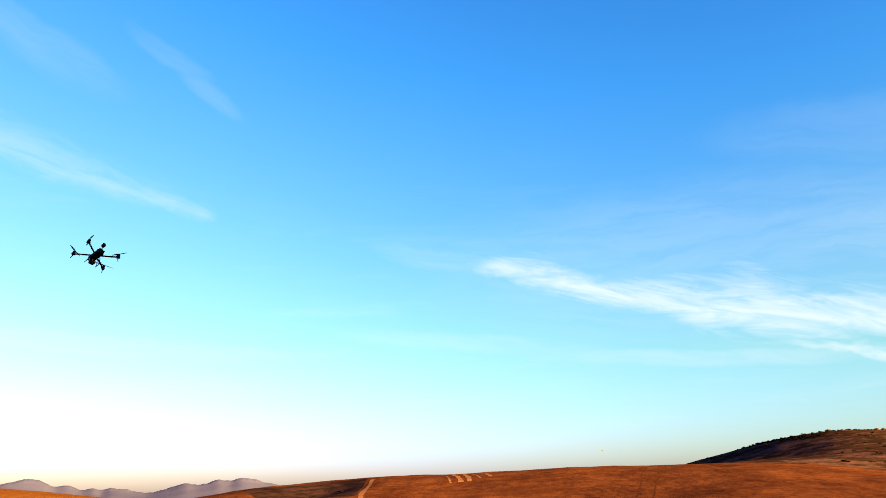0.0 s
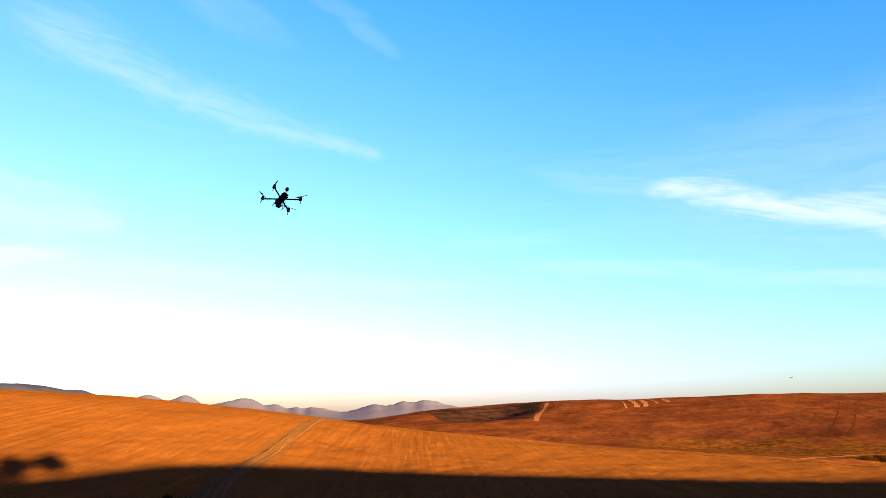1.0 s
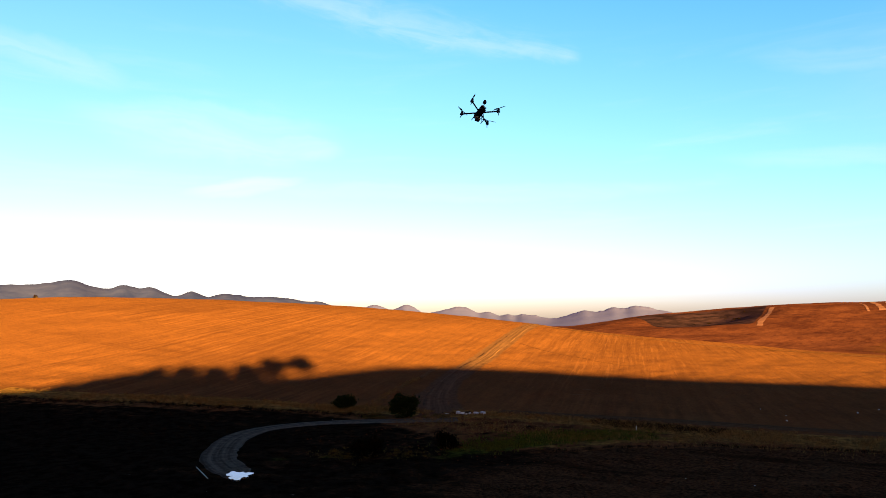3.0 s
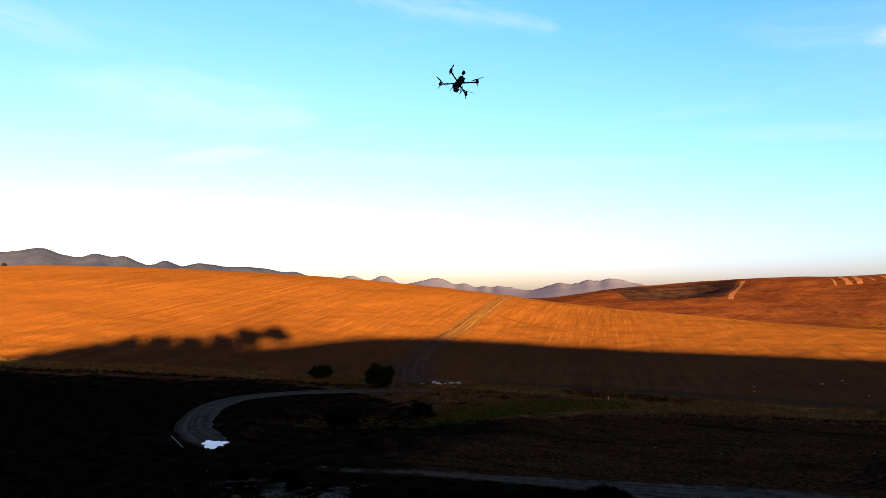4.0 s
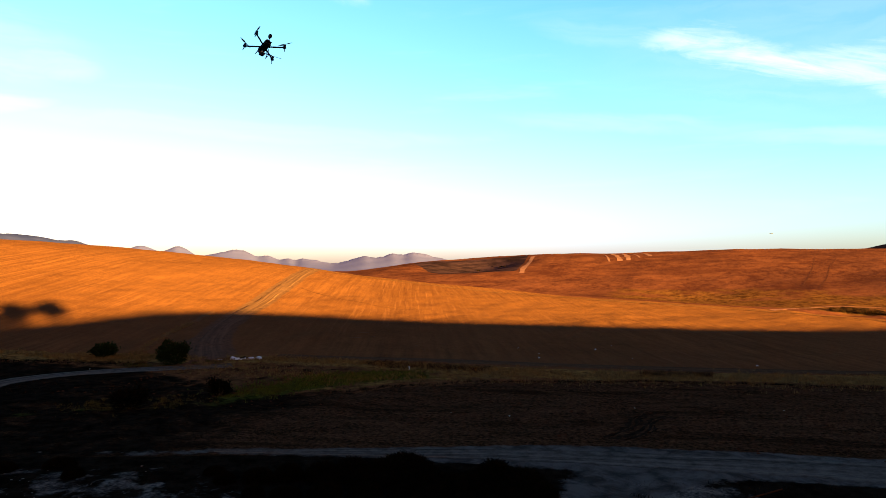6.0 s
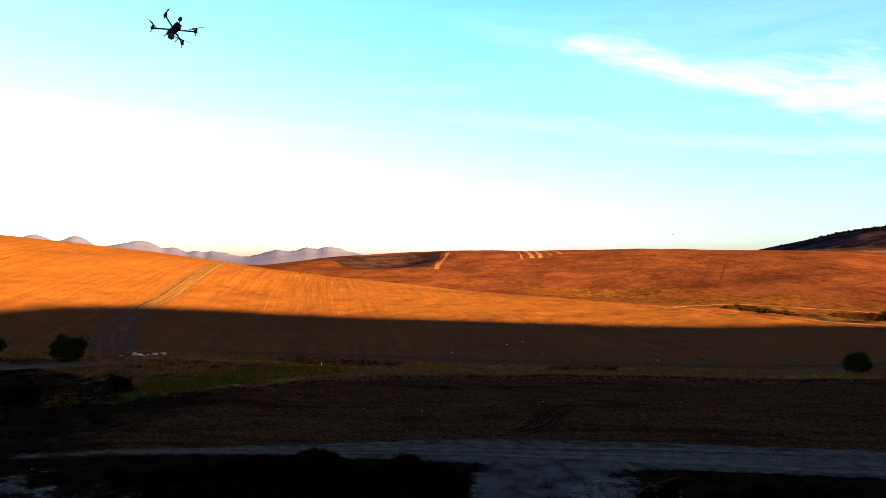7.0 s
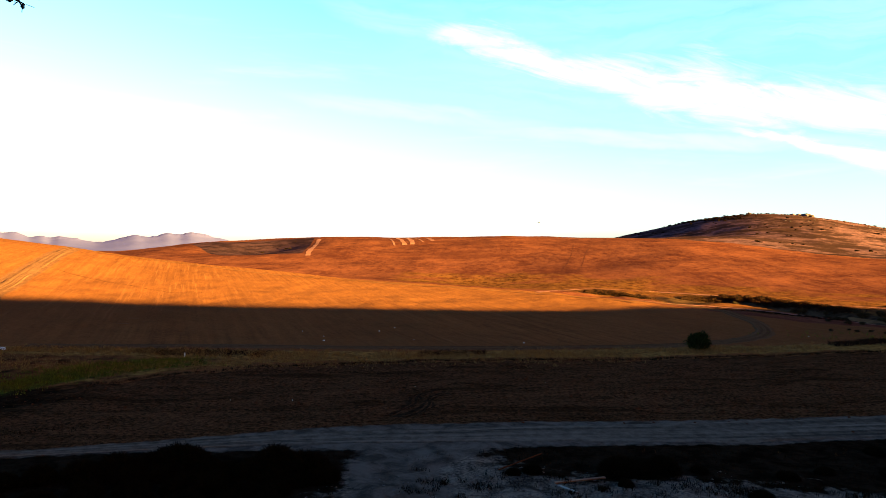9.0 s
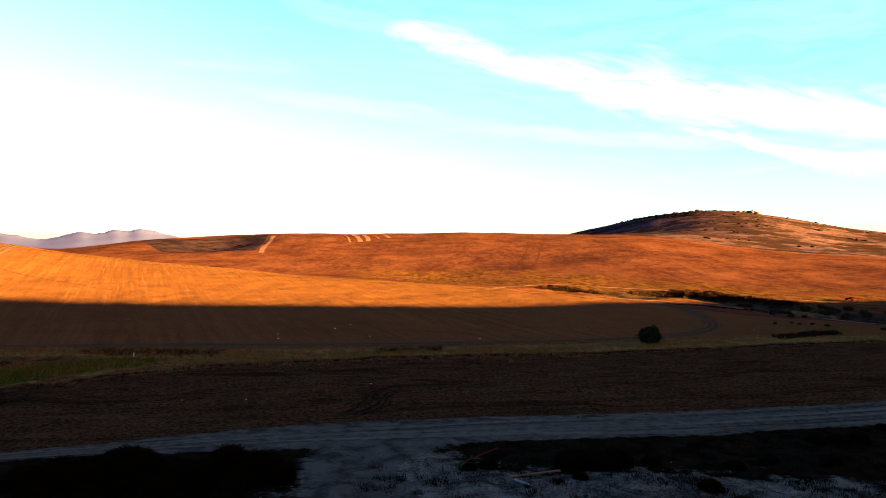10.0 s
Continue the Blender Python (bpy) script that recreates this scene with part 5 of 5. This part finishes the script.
for k, (x, y, s) in enumerate(((-42.5, 80.6, 0.9), (-41.4, 76.4, 0.8), (-16.2, 88.4, 0.7), (-40.0, 78.2, 0.5), (22, 112, 0.6))):
    ob = part("bare_patch", crumple(170 + k, (s * 1.0, s * 0.6, 0.03), 1.0), M_EDGE)
    put(tagged(ob, "pale chalky heap of earth on the stubble field", "soil heap", "pale soil heaps"), x, y, 60 * k, 1.0, -0.02)


# ---------------------------------------------------------------- red farm trailer by the creek
def make_trailer():
    root = new("farm_trailer")
    bm = bmesh.new()
    box(bm, (3.0, 1.5, 0.10), (0, 0, 0.55), bevel=0.02)
    for sy in (-0.7, 0.7):
        box(bm, (3.0, 0.07, 0.20), (0, sy, 0.66), bevel=0.015)
    part("bed", bm, M_RED, root)
    bm = bmesh.new()
    box(bm, (0.7, 1.0, 0.28), (-0.2, 0, 0.76), bevel=0.05)
    part("tool_box", bm, M_RED, root)
    bm = bmesh.new()
    rod(bm, (1.5, 0.4, 0.52), (2.7, 0, 0.38), 0.05)
    rod(bm, (1.5, -0.4, 0.52), (2.7, 0, 0.38), 0.05)
    part("drawbar", bm, M_RED, root)
    for sx in (-0.85, 0.85):
        for sy in (-0.85, 0.85):
            bm = bmesh.new()
            rod(bm, (sx, sy - 0.09, 0.28), (sx, sy + 0.09, 0.28), 0.28, 0.28, 18)
            w = part("wheel", bm, M_RUBBER, root)
            bm = bmesh.new()
            rod(bm, (sx, sy - 0.105, 0.28), (sx, sy + 0.105, 0.28), 0.14, 0.14, 14)
            part("rim", bm, M_RED, w)
    return tagged(root, "small red farm trailer parked beside the creek", "trailer")


put(make_trailer(), 83.0, 139.5, 20, 0.9)


# ---------------------------------------------------------------- white shed beyond the crest
def make_shed():
    root = new("farm_shed")
    bm = bmesh.new()
    box(bm, (5.0, 22.0, 2.6), (0, 0, 1.3))
    part("wall", bm, M_WHITE, root, "white sheet wall")
    bm = bmesh.new()
    for sx in (-1, 1):
        box(bm, (2.9, 22.6, 0.08), (sx * 1.35, 0, 3.0), (0, sx * 16, 0))
    part("roof", bm, M_WHITE, root, "low white roof")
    bm = bmesh.new()
    box(bm, (0.08, 3.0, 2.2), (2.52, 4.0, 1.1), bevel=0.02)
    part("door", bm, M_PIPE, root, "grey sliding door")
    return tagged(root, "long low white farm shed beyond the hill crest", "shed")


put(make_shed(), *polar(72.6, 246), 72.5 + 90, 0.8, 0.3)
put(make_bush("bush", 16, 2.4, 2.6, 900, 0.3, M_SCRUB, "dark round bush beside the white shed", "bush"), *polar(69.9, 233), 0, 0.6)

# ---------------------------------------------------------------- rock outcrop on the far hill
for k, (az, r, s) in enumerate(((-20.2, 672, 2.0), (-23.6, 672, 2.6), (-24.0, 672, 3.4), (-24.3, 674, 2.8), (-23.2, 676, 1.8))):
    ob = part("rock", crumple(190 + k, (1.3 * s, 0.9 * s, 0.75 * s), 1.0), M_ROCK)
    put(tagged(ob, "pale rock outcrop on top of the hill", "rock", "hilltop outcrop"), *polar(az, r), 50 * k, 1.0, -0.2)


# ---------------------------------------------------------------- the flying camera drone
def make_drone():
    root = new("quadcopter_drone")
    bm = bmesh.new()
    box(bm, (0.34, 0.095, 0.012), (0, 0, 0.022), bevel=0.004)
    box(bm, (0.34, 0.095, 0.012), (0, 0, -0.022), bevel=0.004)
    box(bm, (0.28, 0.07, 0.05), (0, 0, 0), bevel=0.008)
    for x in (-0.12, -0.04, 0.04, 0.12):
        for y in (-0.04, 0.04):
            rod(bm, (x, y, -0.024), (x, y, 0.024), 0.005, 0.005, 6)
    part("body", bm, M_CARBON, root, "black carbon-plate body")
    bm = bmesh.new()
    box(bm, (0.15, 0.062, 0.045), (0.05, 0, 0.052), bevel=0.008)
    b = part("battery", bm, M_PACK, root, "red-wrapped battery pack")
    bm = bmesh.new()
    box(bm, (0.022, 0.068, 0.051), (0.05, 0, 0.052), bevel=0.003)
    part("strap", bm, M_CARBON, b)
    for k in range(4):
        a = radians(45 + 90 * k)
        c, s = math.cos(a), math.sin(a)
        tip = Vector((c * 0.325, s * 0.325, 0.0))
        bm = bmesh.new()
        rod(bm, (c * 0.06, s * 0.06, 0), tip, 0.0115, 0.0115, 10)
        box(bm, (0.05, 0.04, 0.034), tuple(tip), (0, 0, math.degrees(a)), 0.005)
        part("arm", bm, M_CARBON, root)
        bm = bmesh.new()
        rod(bm, tip + Vector((0, 0, 0.016)), tip + Vector((0, 0, 0.05)), 0.021, 0.019, 14)
        rod(bm, tip + Vector((0, 0, 0.05)), tip + Vector((0, 0, 0.066)), 0.006, 0.004, 8)
        motor = part("motor", bm, M_CARBON, root)
        bm = bmesh.new()
        for side in (0, 180):
            turn = pose(0, 0, 0, 0, 0, 25 + 50 * k + side)
            rows_ = []
            for i in range(8):
                q = i / 7
                x = 0.012 + 0.125 * q
                chord = 0.010 + 0.018 * math.sin(math.pi * min(1, q * 1.15 + 0.08)) * (1 - 0.45 * q)
                tw = radians(22 - 14 * q)
                rows_.append([bm.verts.new(turn @ Vector((x, f * chord * math.cos(tw), 0.058 + f * chord * math.sin(tw) + g))  + tip) for f, g in ((-0.5, 0), (0.5, 0), (0.5, 0.002), (-0.5, 0.002))])
            for r0, r1 in zip(rows_, rows_[1:]):
                for i in range(4):
                    bm.faces.new((r0[i], r0[(i + 1) % 4], r1[(i + 1) % 4], r1[i]))
            bm.faces.new(rows_[-1])
        part("propeller", bm, M_CARBON, motor)
        bm = bmesh.new()
        rod(bm, tip + Vector((0, 0, -0.015)), tip + Vector((c * 0.02, s * 0.02, -0.075)), 0.007, 0.005, 8)
        part("foot", bm, M_CARBON, root)
    bm = bmesh.new()
    rod(bm, (0.135, 0, 0.02), (0.145, 0, 0.10), 0.007, 0.006, 8)
    rod(bm, (0.10, 0, 0.02), (0.145, 0, 0.075), 0.004, 0.004, 6)
    m = part("mast", bm, M_CARBON, root)
    bm = bmesh.new()
    box(bm, (0.055, 0.05, 0.045), (0.148, 0, 0.118), bevel=0.008)
    rod(bm, (0.148, 0, 0.138), (0.148, 0, 0.152), 0.022, 0.018, 14)
    part("positioning_unit", bm, M_CARBON, m)
    bm = bmesh.new()
    rod(bm, (-0.06, 0, -0.025), (-0.06, 0, -0.055), 0.012, 0.012, 10)
    rod(bm, (-0.06, -0.045, -0.06), (-0.06, 0.045, -0.06), 0.007, 0.007, 8)
    rod(bm, (-0.06, 0.045, -0.06), (-0.06, 0.045, -0.10), 0.007, 0.007, 8)
    rod(bm, (-0.06, -0.045, -0.06), (-0.06, -0.045, -0.10), 0.007, 0.007, 8)
    g = part("gimbal", bm, M_METAL, root, "grey camera gimbal")
    bm = bmesh.new()
    box(bm, (0.05, 0.072, 0.05), (-0.065, 0, -0.098), bevel=0.006)
    part("camera_body", bm, M_CARBON, g)
    bm = bmesh.new()
    rod(bm, (-0.085, 0.012, -0.096), (-0.102, 0.012, -0.096), 0.015, 0.015, 14)
    part("camera_lens", bm, M_LENS, g)
    for sy in (-0.055, 0.055):
        bm = bmesh.new()
        rod(bm, (0.03, sy, -0.02), (0.035, sy * 1.5, -0.12), 0.005, 0.005, 8)
        rod(bm, (-0.05, sy, -0.02), (-0.055, sy * 1.5, -0.12), 0.005, 0.005, 8)
        rod(bm, (0.08, sy * 1.5, -0.12), (-0.10, sy * 1.5, -0.12), 0.006, 0.006, 8)
        part("landing_skid", bm, M_CARBON, root)
    return tagged(root, "black four-armed camera drone hovering in the air", "drone")


drone = make_drone()
at = EYE + heading(36.0, 17.5) * 11.4
drone.matrix_basis = pose(*at, 0, 0, 36.1) @ pose(0, 0, 0, -14, 12, 0) @ pose(0, 0, 0, 0, 0, -70)


# ---------------------------------------------------------------- a far light aircraft
def make_plane():
    root = new("light_aircraft")
    bm = bmesh.new()
    rod(bm, (-2.0, 0, 0), (1.2, 0, 0), 0.15, 0.38, 12)
    rod(bm, (1.2, 0, 0), (2.0, 0, -0.05), 0.38, 0.2, 12)
    part("fuselage", bm, M_PLANE, root)
    bm = bmesh.new()
    box(bm, (0.9, 6.0, 0.1), (0.6, 0, 0.35), bevel=0.03)
    part("wing", bm, M_PLANE, root)
    bm = bmesh.new()
    box(bm, (0.5, 1.8, 0.07), (-1.8, 0, 0.1), bevel=0.02)
    box(bm, (0.5, 0.07, 0.8), (-1.85, 0, 0.45), bevel=0.02)
    part("tail", bm, M_PLANE, root)
    return tagged(root, "small grey aircraft far off in the sky", "aircraft")


plane = make_plane()
plane.matrix_basis = pose(*(EYE + heading(-4.2, 2.75) * 900), 0, 0, 20)
